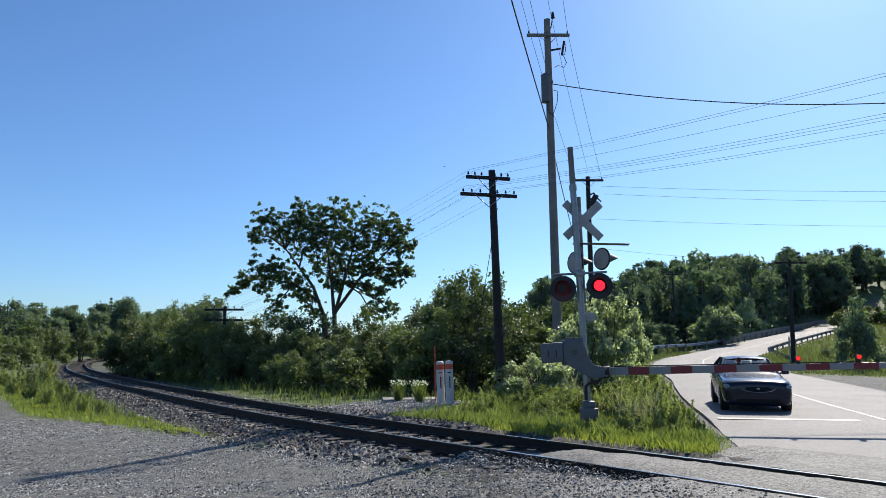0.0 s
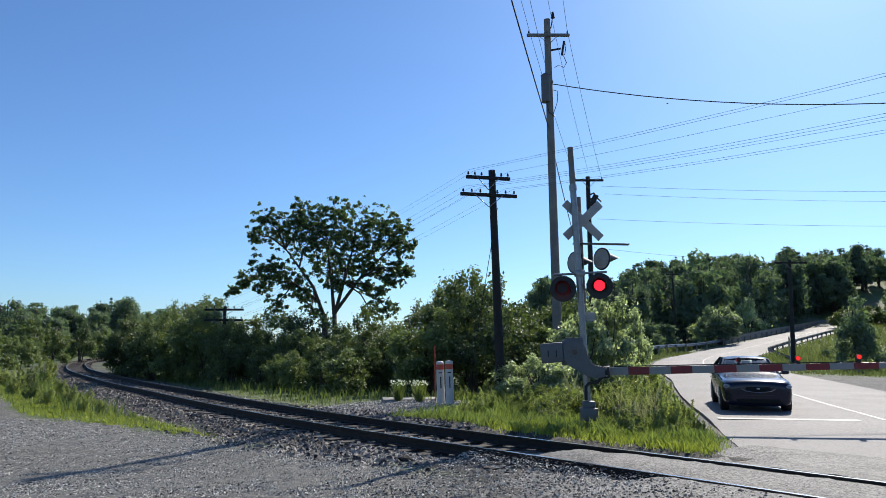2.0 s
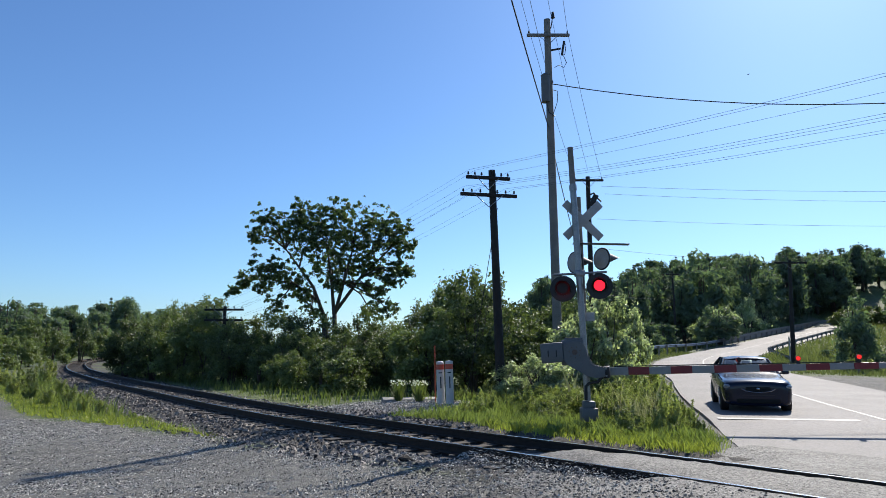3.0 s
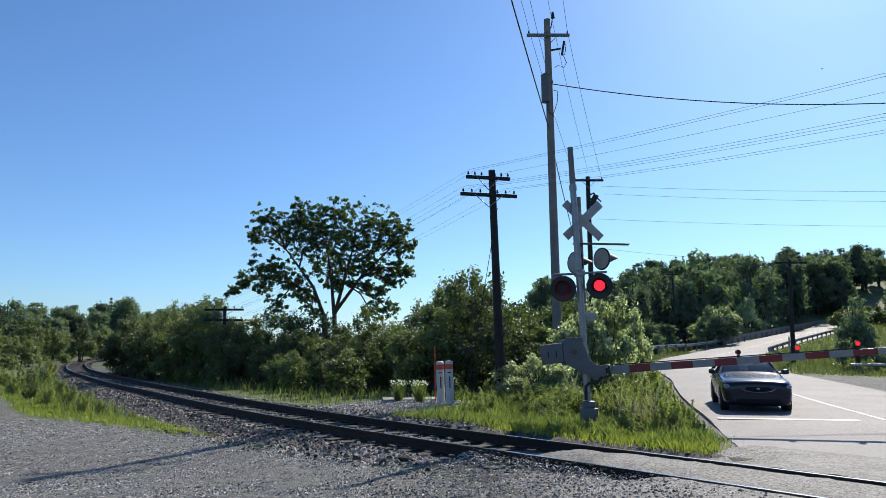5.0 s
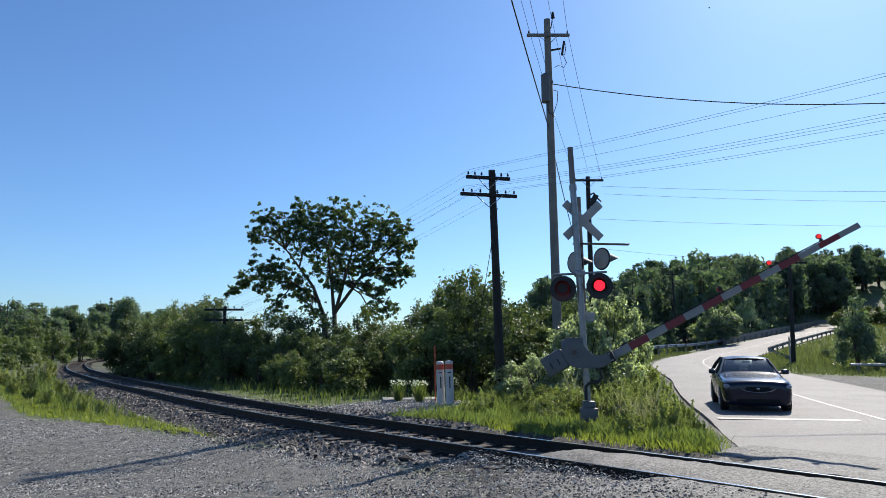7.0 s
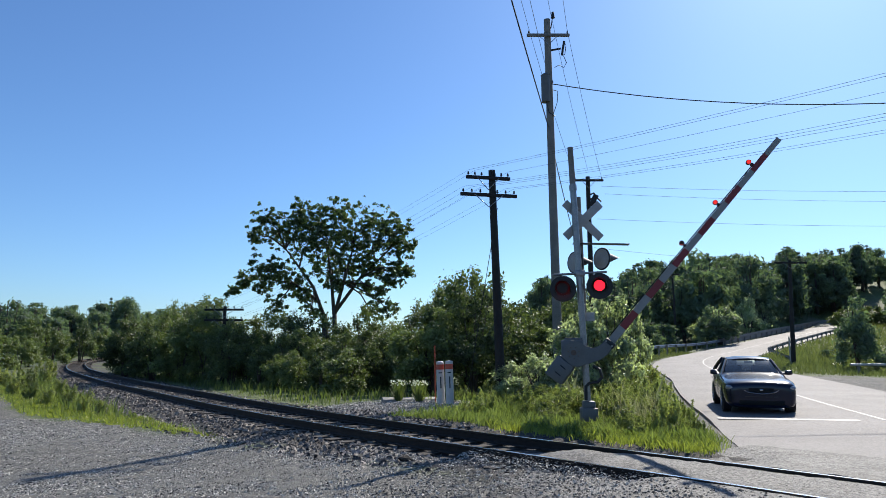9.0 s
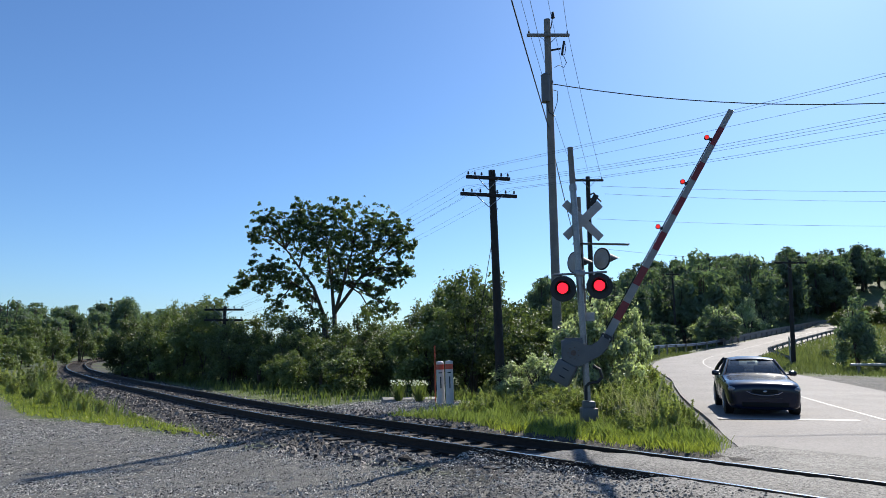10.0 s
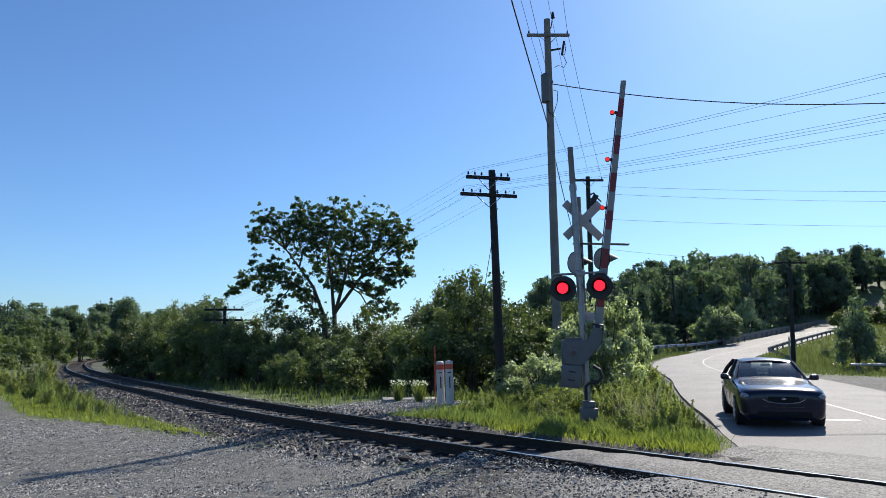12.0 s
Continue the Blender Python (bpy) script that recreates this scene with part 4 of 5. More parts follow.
def make_elm():
    """The tall spreading tree: a forked trunk and limbs that fan out to separate leafy masses."""
    rng = np.random.default_rng(7)
    base = Vector((bearing(579) * 45, 45, -0.6))
    t = empty("elm_tree", Matrix.Translation(base))
    upper = [(-1.8, 11.2, 0.8), (-0.8, 10.8, 0.9), (0.8, 11.1, 0.8), (2.2, 10.6, 0.9), (3.7, 10.4, 0.9), (4.7, 10.2, 0.55), (-4.0, 10.6, 0.65), (-4.9, 9.7, 0.5), (-3.3, 9.9, 0.75), (-2.2, 9.9, 1.0), (-1.2, 8.8, 0.95), (0.0, 9.2, 1.05), (1.5, 9.1, 1.05), (3.0, 9.1, 0.95), (4.3, 9.2, 0.85), (5.1, 8.9, 0.65)]
    lower = [(-0.3, 7.6, 0.8), (1.2, 7.4, 0.75), (2.3, 7.7, 0.7), (3.2, 7.5, 0.5), (4.5, 7.4, 0.65), (4.2, 6.6, 0.4), (5.1, 7.1, 0.4), (-3.9, 7.1, 0.85), (-2.8, 6.9, 0.8), (-4.3, 6.2, 0.45), (-5.5, 6.6, 0.42), (-6.3, 6.0, 0.3), (-2.1, 6.2, 0.6), (-1.4, 5.6, 0.45), (2.7, 6.2, 0.35), (3.5, 5.8, 0.35), (0.6, 6.4, 0.4), (-1.0, 4.6, 0.5), (2.9, 4.6, 0.6), (4.0, 4.8, 0.5), (-3.3, 5.0, 0.45)]
    ends = [(x, rng.uniform(-1.0, 1.0) * min(1.0, r * 1.3), z, r) for x, z, r in upper + lower]
    mains = [((-0.15, 0, 4.2), (-0.9, -0.2, 6.2), (-2.9, 0.2, 8.8)), ((0.48, 0, 4.4), (0.25, 0.2, 6.4), (-0.1, 0.3, 8.8)), ((0.52, 0, 4.4), (1.1, -0.2, 6.5), (1.7, -0.3, 8.8)), ((0.52, 0, 4.5), (2.2, 0.2, 6.9), (4.1, 0.3, 8.8)), ((-0.5, 0.1, 5.2), (-2.2, 0.1, 6.4), (-4.2, 0.2, 6.8))]
    limbs = [([(0.15, 0, 0), (0.0, 0, 2.2), (-0.15, 0, 4.4)], [0.3, 0.25, 0.18]), ([(0.15, 0, 0.6), (0.55, 0, 2.8), (0.5, 0, 4.9)], [0.2, 0.18, 0.13])]
    limbs += [([Vector(p) for p in m], [0.13, 0.1, 0.05]) for m in mains]
    blobs = []
    for x, y, z, r in ends:
        e = Vector((x, y, z))
        s = min((Vector(m[1]).lerp(Vector(m[2]), q) for m in mains for q in (0.0, 0.5, 1.0)), key=lambda v: (v - e).length + max(0, v.z - e.z + 0.6) * 2)
        mid = s.lerp(e, 0.55) + Vector((rng.uniform(-0.3, 0.3), 0, 0.3))
        limbs.append(([s, mid, e], [0.07, 0.045, 0.015]))
        for q in range(8):
            d = Vector(rng.normal(size=3)).normalized() * r * rng.uniform(0.7, 1.5)
            foot = mid.lerp(e, rng.uniform(0.1, 1.0))
            limbs.append(([foot, foot.lerp(e + d, 0.5) + Vector((0, 0, 0.08)), e + d], [0.02, 0.012, 0.004]))
        # sprays of a dozen leaves or so, thinning out from the middle of the mass
        for q in range(int(26 + 85 * r * r)):
            c = e + Vector(rng.normal(size=3) * np.array([0.72, 0.72, 0.62])) * r
            rr = rng.uniform(0.07, 0.2)
            blobs.append((c.x, c.y, c.z, rr, rr * 0.7))
    new("trunk", limb_mesh("elm_wood", limbs, M_BARK, 8)).parent = t
    new("crown", crown_mesh("elm_crown", 34000, blobs, 0.12, L_ELM, 9, shell=0.2)).parent = t
    tagged(t, "tall spreading elm with an open vase-shaped crown", "tree")


make_elm()


def blades(name, n, area, h, material, seed, label, lean=0.35, width=0.012, thin=None):
    """Grass as single blades; area(rng, n) gives their feet."""
    rng = np.random.default_rng(seed)
    x, y = area(rng, n)
    z, ds, di, rs, ri = land(x, y)
    keep = (np.abs(ds) > 1.65) & (np.abs(rs) > lane(ri) + 0.42 + 0.12 * np.sin(y * 1.3) + 0.1 * rng.normal(size=len(x)))
    if thin is not None:
        keep &= thin(x, y, ds, di, rs, rng)
    x, y, z = x[keep], y[keep], z[keep]
    n = len(x)
    tuft = 0.5 + 0.5 * np.sin(x * 4.1 + 1.3 * np.sin(y * 3.3)) * np.sin(y * 4.7 + 1.1 * np.sin(x * 2.9))
    hh = h * rng.uniform(0.45, 1.25, n) * (0.45 + 1.0 * tuft)
    a, b = rng.uniform(0, math.tau, n), rng.uniform(0, math.tau, n)
    w = width * rng.uniform(0.7, 1.5, n)
    dx, dy = np.cos(a) * w, np.sin(a) * w
    lx, ly = np.cos(b) * lean * hh, np.sin(b) * lean * hh
    v = np.empty((n, 5, 3))
    v[:, 0] = np.stack([x - dx, y - dy, z - 0.02], 1)
    v[:, 1] = np.stack([x + dx, y + dy, z - 0.02], 1)
    v[:, 2] = np.stack([x + dx * 0.8 + lx * 0.35, y + dy * 0.8 + ly * 0.35, z + hh * 0.6], 1)
    v[:, 3] = np.stack([x + lx, y + ly, z + hh], 1)
    v[:, 4] = np.stack([x - dx * 0.8 + lx * 0.35, y - dy * 0.8 + ly * 0.35, z + hh * 0.6], 1)
    ob = new(name, mesh_from(name, v.reshape(-1, 3), np.arange(n * 5).reshape(n, 5), material))
    return tagged(ob, label, "grass", kind="stuff")


def rect(x0, x1, y0, y1):
    return lambda rng, n: (rng.uniform(x0, x1, n), rng.uniform(y0, y1, n))


blades("grass", 46000, rect(-1.5, 7, 12.0, 24), 0.2, L_GRASS, 1, "bright green grass and weeds round the signal", 0.45, 0.009, thin=lambda x, y, ds, di, rs, r: (ds > 2.1) & (r.random(len(x)) < 0.85) & (pad_r(x, y) + 0.1 * r.normal(size=len(x)) > 1.0))
blades("strip_grass", 15000, rect(1.0, 7, 11, 16), 0.15, L_BRIGHT, 14, "bright short grass at the foot of the signal", 0.6, 0.008, thin=lambda x, y, ds, di, rs, r: (ds > 1.85 + 0.12 * r.normal(size=len(x))) & (ds < 2.8 + 0.3 * r.normal(size=len(x))))
blades("tall_grass", 420, rect(3.2, 7.5, 14.5, 26), 0.75, L_DRY, 2, "tall seeding grass beside the road edge", 0.3, 0.005, thin=lambda x, y, ds, di, rs, r: (ds > 2.9) & (rs < -4.4))
blades("verge_grass", 26000, rect(-26, -3, 13, 42), 0.18, L_GRASS, 3, "yellow-green grass strip beside the gravel", thin=lambda x, y, ds, di, rs, r: (-ds > 2.5) & (-ds < strip_width(di) + 0.2))
blades("strip_grass", 90000, rect(-24, -4, 14, 38), 0.085, L_BRIGHT, 13, "bright yellow-green mown grass edging the gravel", 0.9, 0.018, thin=lambda x, y, ds, di, rs, r: (-ds > np.maximum(2.4, strip_width(di) - 1.3)) & (-ds < strip_width(di) + 0.15 * r.normal(size=len(x))))
blades("weeds", 16000, rect(-28, -5, 16, 46), 0.5, L_GRASS, 4, "tall green weeds along the ballast", 0.35, 0.012, thin=lambda x, y, ds, di, rs, r: (-ds > 2.7) & (-ds < strip_width(di) - 1.0))
blades("track_grass", 16000, rect(-24, 3, 18, 52), 0.34, L_GRASS, 5, "grass along the foot of the thicket", 0.3, 0.014, thin=lambda x, y, ds, di, rs, r: (ds > 3.2) & (ds < 8) & (pad_r(x, y) + 0.1 * r.normal(size=len(x)) > 1.0))
blades("road_grass", 80000, rect(8, 42, 20, 72), 0.24, L_MEADOW, 6, "rough grass on the road verges", 0.4, 0.016, thin=lambda x, y, ds, di, rs, r: ((rs < 0) | (y > 37.5 + 0.8 * np.sin(x))) & (np.abs(rs) < 22))

blades("field_grass", 34000, rect(24, 75, 55, 108), 0.55, L_MEADOW, 16, "rough grass on the bank beside the road", 0.4, 0.035, thin=lambda x, y, ds, di, rs, r: (rs > 4.4) & (rs < 40))
blades("seed_plumes", 900, rect(3.9, 5.1, 14.6, 16.6), 0.75, L_DRY, 17, "pale feathery grass plumes beside the signal", 0.4, 0.0035, thin=lambda x, y, ds, di, rs, r: np.hypot(x - 4.5, y - 15.6) < 0.55 + 0.2 * r.normal(size=len(x)))


def along_track(y0, y1, wide):
    """Places strewn along the railway between two distances, closer together near by."""
    idx = np.where((TRACK[:, 1] > y0) & (TRACK[:, 1] < y1))[0]
    nr = side(TRACK)

    def area(rng, n):
        i = idx[(len(idx) * rng.random(n) ** 1.5).astype(int)]
        o, e = rng.uniform(-wide, wide, n), rng.uniform(-0.25, 0.25, n)
        return TRACK[i, 0] + nr[i, 0] * o - nr[i, 1] * e, TRACK[i, 1] + nr[i, 1] * o + nr[i, 0] * e
    return area


def stones(name, n, area, size, material, seed, label, keepf):
    """Loose stones, each an uneven eight-sided chip lying on the ground or on the asphalt of the crossing."""
    rng = np.random.default_rng(seed)
    x, y = area(rng, n)
    z, ds, di, rs, ri = land(x, y)
    keep = keepf(x, y, ds, di, rs, rng)
    on = (rs > -8.2) & (ds < -0.9) & (ds > -4.4)
    z = np.where(on, np.maximum(z, np.interp(ds, [-4.4, -4.2, -3.0, -0.86], [-0.14, -0.03, -0.02, -0.008])), z)
    x, y, z = x[keep], y[keep], z[keep]
    n = len(x)
    base = np.array([(1, -0.7, -0.3), (1, 0.7, -0.3), (-1, 0.7, -0.3), (-1, -0.7, -0.3), (0.45, 0.1, 0.8), (-0.5, -0.1, 0.7)], dtype=float)
    f0 = np.array([(0, 1, 4), (1, 2, 5), (1, 5, 4), (2, 3, 5), (3, 0, 4), (3, 4, 5)])
    s = size * rng.uniform(0.4, 1.3, n) ** 1.5
    v = base[None] * (1 + rng.uniform(-0.4, 0.4, (n, 6, 1))) * s[:, None, None] + rng.normal(size=(n, 6, 3)) * s[:, None, None] * 0.22
    a = rng.uniform(0, math.tau, n)
    c, q = np.cos(a)[:, None], np.sin(a)[:, None]
    vx, vy = v[:, :, 0] * c - v[:, :, 1] * q, v[:, :, 0] * q + v[:, :, 1] * c
    v = np.stack([vx + x[:, None], vy + y[:, None], v[:, :, 2] * 0.75 + z[:, None] + s[:, None] * 0.25], 2)
    f = (f0[None] + 6 * np.arange(n)[:, None, None]).reshape(-1, 3)
    ob = new(name, mesh_from(name, v.reshape(-1, 3), f, material))
    return tagged(ob, label, "stones", kind="stuff")


stones("gravel", 300000, rect(-14, 5, 5.0, 20), 0.0115, M_GRAVEL, 7, "loose grey crushed gravel on the lot", lambda x, y, ds, di, rs, r: (-ds > np.where(rs > -10.5, 1.2, 2.3)) & (-ds > strip_width(di) - 2.2) & (rs < -6.0 + 0.7 * r.normal(size=len(x))) & (np.abs(x) < y * 0.7 + 0.4) & (r.random(len(x)) < 0.35 + 0.65 * smooth01(0.5 + 1.2 * np.sin(x * 1.1 + y * 0.5) * np.sin(y * 0.9 - x * 0.3))))
stones("grit", 40000, rect(-1, 13, 3.5, 13), 0.012, M_APRON, 10, "loose grit lying on the crossing asphalt", lambda x, y, ds, di, rs, r: (ds < -0.9) & (ds > -4.3) & (rs > -10) & (rs < 4) & (r.random(len(x)) < 0.3 + 0.7 * smooth01((-rs - 3) / 3)))
stones("ballast", 34000, along_track(8, 48, 3.0), 0.04, M_STONE, 8, "dark angular railway ballast", lambda x, y, ds, di, rs, r: (np.abs(ds) < 2.75 + 0.25 * r.normal(size=len(x))) & (np.abs(np.abs(ds) - 0.755) > 0.1) & (rs < -9.0 + 0.5 * r.normal(size=len(x))))
stones("bank_gravel", 22000, rect(-5, 2, 17, 25), 0.019, M_GRAVEL, 9, "grey gravel bank about the marker posts", lambda x, y, ds, di, rs, r: (ds > 2.2) & (pad_r(x, y) < 1.0 + 0.08 * r.normal(size=len(x))))


# ---- small things by the track ----


def marker_post(x, y, h, lean):
    p = empty("marker_post", pose(x, y, ground_z(x, y) - 0.05, 0, lean))
    bm = bmesh.new()
    rod(bm, (0, 0, 0), (0, 0, h), 0.125, 0.12, 24)
    part("tube", bm, M_WHITE, p)
    bm = bmesh.new()
    rod(bm, (0, 0, h - 0.22), (0, 0, h - 0.06), 0.127, 0.125, 24)
    part("band", bm, M_ORANGE, p, "orange band")
    bm = bmesh.new()
    ball(bm, (0, 0, h), 0.122, 20, (1, 1, 0.35))
    part("cap", bm, M_WHITE, p, "white domed cap")
    bm = bmesh.new()
    box(bm, (0.11, 0.004, 0.03), pose(0.0, -0.127, h - 0.32))
    box(bm, (0.035, 0.004, 0.36), pose(0.01, -0.127, h - 0.62))
    part("lettering_bar", bm, M_BLACK, p)
    return tagged(p, "white plastic marker post with an orange band", "post", "marker posts")


marker_post(-0.06, 21.9, 1.32, -1.5)
marker_post(0.22, 21.6, 1.34, -1.5)
rodp = empty("marker_rod", pose(-0.25, 22.6, -0.3))
bm = bmesh.new()
rod(bm, (0, 0, 0), (-0.02, 0, 2.0), 0.016, seg=8)
part("rod", bm, M_ORANGE, rodp)
tagged(rodp, "thin orange-red marker rod behind the posts", "rod")
bm = bmesh.new()
box(bm, (1.9, 1.1, 0.14), pose(-1.15, 24.2, ground_z(-1.15, 24.2) - 0.02, 0, 0, 8), 0.02)
tagged(part("concrete_slab", bm, M_CONC), "weathered flat concrete slab in the gravel", "slab")


def daisies(x, y, seed):
    """A clump of upright stems with white flower heads."""
    rng = np.random.default_rng(seed)
    d = empty("daisy_clump", pose(x, y, ground_z(x, y)))
    n = 200
    a, q = rng.uniform(0, math.tau, n), np.sqrt(rng.random(n)) * 0.22
    foot = np.stack([np.cos(a) * q * 0.5, np.sin(a) * q * 0.5, np.zeros(n)], 1)
    tip = np.stack([np.cos(a) * q * 1.5, np.sin(a) * q * 1.5, rng.uniform(0.2, 0.68, n)], 1)
    w = np.stack([-np.sin(a), np.cos(a), a * 0], 1) * 0.012
    v = np.stack([foot - w, foot + w, tip + w * 0.4, tip - w * 0.4], 1).reshape(-1, 3)
    new("stems", mesh_from("daisy_stems", v, np.arange(n * 4).reshape(n, 4), L_GRASS)).parent = d
    top = tip[tip[:, 2] > 0.5]
    nn = rng.normal(size=top.shape) * 0.5 + np.array([0, -0.4, 0.8])
    nn /= np.linalg.norm(nn, axis=1)[:, None]
    v, f = leaves(top + np.array([0, 0, 0.02]), nn, 0.055, rng, 1.1)
    new("blossoms", mesh_from("daisy_heads", v, f, L_BLOOM)).parent = d
    tagged(d, "clump of white daisies in flower by the slab", "flowers", "daisies")


daisies(-1.5, 23.6, 1)
daisies(-0.78, 22.9, 2)
rock_bm = bmesh.new()
bmesh.ops.create_icosphere(rock_bm, subdivisions=2, radius=0.1, matrix=pose(-0.57, 10.95, ground_z(-0.57, 10.95) + 0.03, 0, 8, 15) @ Matrix.Diagonal((1.2, 0.7, 0.55, 1)))
for v in rock_bm.verts:
    v.co += Vector(noise.noise_vector(v.co * 9)) * 0.03
tagged(part("rock", rock_bm, M_TIE, smooth=False), "dark broken lump lying on the gravel", "rock")

# weeds about the signal
for b, far, w, h in ((1185, 15.2, 0.3, 0.75), (1200, 15.8, 0.3, 0.7), (1172, 15.0, 0.32, 0.8), (1205, 14.4, 0.26, 0.45), (1225, 14.2, 0.24, 0.35), (1150, 14.6, 0.28, 0.5), (1125, 14.8, 0.25, 0.42), (1180, 14.0, 0.26, 0.4), (1080, 15.2, 0.22, 0.35), (1060, 14.5, 0.22, 0.25), (1045, 14.2, 0.2, 0.22), (1085, 14.0, 0.22, 0.25), (1110, 16.2, 0.45, 0.85), (1135, 17.0, 0.5, 1.0), (1160, 17.5, 0.45, 0.95), (1168, 19.5, 0.4, 0.9), (1150, 15.9, 0.4, 0.6), (1085, 18.5, 0.5, 0.8), (1120, 21, 0.6, 1.0), (1150, 23, 0.6, 1.0), (940, 18.0, 0.3, 0.55), (905, 19.5, 0.35, 0.5), (985, 17.0, 0.32, 0.5), (1000, 18.5, 0.5, 0.8), (860, 21, 0.4, 0.6), (1140, 30, 0.8, 1.0), (1120, 40, 1.0, 1.2)):
    put(WEED, "weed", bearing(b) * far, far, w, h / 2, "leafy green roadside weed", "weed", "roadside weeds", 0.05)
for b, far, w, h in ((70, 27, 0.5, 0.9), (100, 25, 0.5, 0.9), (135, 24, 0.45, 0.8), (165, 22.6, 0.45, 0.7), (40, 30, 0.6, 1.0), (20, 36, 0.8, 1.3), (190, 21.2, 0.35, 0.5), (60, 33, 0.7, 1.2), (115, 28, .5, .9), (95, 38, 1, 1.5)):
    put(WEED, "weed", bearing(b) * far, far, w * 0.9, h / 2.1, "leafy green weed beside the ballast", "weed", "weeds by the ballast", 0.05)

for k in range(330):
    if k < 130:
        x, y = PR.uniform(-0.5, 6.4), PR.uniform(13.6, 25)
    elif k < 185:
        x, y = PR.uniform(-26, -6), PR.uniform(17, 46)
    else:
        x, y = PR.uniform(18, 52), PR.uniform(38, 80)
    _, d1, i1, d2, _ = land(np.array([x]), np.array([y]))
    d1, d2 = float(d1[0]), float(d2[0])
    low = k >= 130 and k < 185
    if abs(d2) < 5.2 or (d2 > 0 and d2 < 9) or (low and not -float(strip_width(i1)[0]) + 1.2 < d1 < -2.9) or (not low and d1 < 3.3) or (k < 130 and float(pad_r(x, y)) < 1.1) or math.hypot(x - 3.3, y - 15.8) < 0.9:
        continue
    sz = PR.uniform(0.25, 0.5) * (1.0 if k < 185 else 1.8)
    put(WEED, "weed", x, y, sz, PR.uniform(0.15, 0.4) * (1.0 if k < 185 else 1.2), "leafy green weed in rough grass", "weed", "weeds in the grass", 0.05)

# ---- guard rails ----


def guard_rail(line, label, high=0.62, half=0.15, material=None):
    """A ribbed steel beam on posts along a line."""
    g = empty("guard_rail")
    ribbon("beam", line, [0, 0.04, 0, 0.04, 0], [high + half, high + half * 0.5, high, high - half * 0.5, high - half], material or M_GALV, g)
    nr = side(line)
    bm = bmesh.new()
    box(bm, (0.12, 0.12, high + 0.7), pose(0, 0, (high + 0.7) / 2 - 0.6), 0.01)
    first = part("post", bm, M_POLE, g, smooth=False)
    for k, i in enumerate(range(1, len(line), 5)):
        ob = first if k == 0 else new("post", first.data)
        ob.parent = g
        ob.matrix_basis = pose(line[i, 0] + nr[i, 0] * 0.1, line[i, 1] + nr[i, 1] * 0.1, line[i, 2])
    tagged(g, label, "guard rail", "guard rails")


def station(y):
    return int(np.abs(ROAD[:, 1] - y).argmin())


def beside(off, y0, y1):
    """A line along the road, off metres to its right."""
    i = np.arange(station(y0), station(y1))
    o = off(ROAD[i, 1]) if callable(off) else np.full(len(i), off)
    return np.c_[ROAD[i, :2] + side(ROAD)[i] * o[:, None], ROAD[i, 2]]


line = beside(lambda y: -5.4 + 1.3 * smooth01((y - 62) / 16), 40, 78)
line[:, 2] += 0.25 * smooth01((78 - line[:, 1]) / 10)
guard_rail(line, "galvanised guard rail on the grassy outside of the bend", 0.55, 0.15)
line = beside(-3.9, 77, 114)
# dull pole material instead of steel stands in for the beam's shaded face
guard_rail(line, "dull barrier along the road up the hill, shade in its colour", 0.4, 0.42, M_POLE)
line = beside(4.0, 66, 112)
turn = spline([(27.3, 54.5, 0.3), (28.6, 58.5, 0.5), (29.7, 62.0, 0.75), tuple(line[0])], 0.5)
guard_rail(np.vstack([turn, line]), "dull grey guard rail curling round the inside of the bend", 0.55, 0.15, M_POLE)
gr = empty("barrier_rail", pose(bearing(1498) * 40, 40, ground_z(bearing(1498) * 40, 40)))
for nm, sz, at, mm in (("beam", (9.0, 0.06, 0.16), (4.4, 0, 0.52), M_GALV), ("post", (0.12, 0.12, 0.6), (0.4, 0.08, 0.25), M_POLE), ("post", (0.12, 0.12, 0.6), (3.4, 0.08, 0.25), M_POLE), ("post", (0.12, 0.12, 0.6), (6.4, 0.08, 0.25), M_POLE)):
    bm = bmesh.new()
    box(bm, sz, pose(*at), 0.01)
    part(nm, bm, mm, gr)
tagged(gr, "low pale barrier rail in the rough grass", "barrier")
mp = empty("delineator_post", pose(bearing(1391) * 48, 48, ground_z(bearing(1391) * 48, 48)))
bm = bmesh.new()
rod(bm, (0, 0, -0.2), (0, 0, 2.0), 0.05, seg=8)
part("post", bm, M_GALV, mp)
tagged(mp, "thin metal post in the verge beside the pole", "post")

# ---- fittings of the tall pole ----
bm = bmesh.new()
rod(bm, (-0.3, -0.12, 12.39), (-0.3, -0.12, 13.57), 0.19, 0.19, 20)
rod(bm, (-0.3, -0.12, 13.57), (-0.3, -0.12, 13.65), 0.21, 0.12, 20)
box(bm, (0.3, 0.08, 0.1), pose(-0.12, -0.1, 13.30), 0.01)
part("transformer", bm, M_GREY, TALL, "grey transformer can")
bm = bmesh.new()
rod(bm, (-0.1, 0, 14.76), (0.4, -0.1, 14.81), 0.045, seg=8)
tube(bm, [(0.44, -0.1, 14.51), (0.48, -0.1, 14.81), (0.55, -0.1, 15.14)], 0.05, 8)
tube(bm, [(0.5, -0.1, 15.14), (0.62, -0.1, 14.97), (0.56, -0.1, 14.54), (0.44, -0.1, 14.51)], 0.015, 6)
tube(bm, [(0.5, -0.1, 14.49), (0.62, -0.1, 14.17), (0.5, -0.1, 13.95), (0.3, -0.1, 14.06), (0.1, -0.1, 13.95)], 0.015, 6)
part("fuse_cutout", bm, M_BLACK, TALL, "dark fuse cutout")
bm = bmesh.new()
rod(bm, (0, 0, 15.78), (0.08, -0.1, 16.32), 0.02, seg=8)
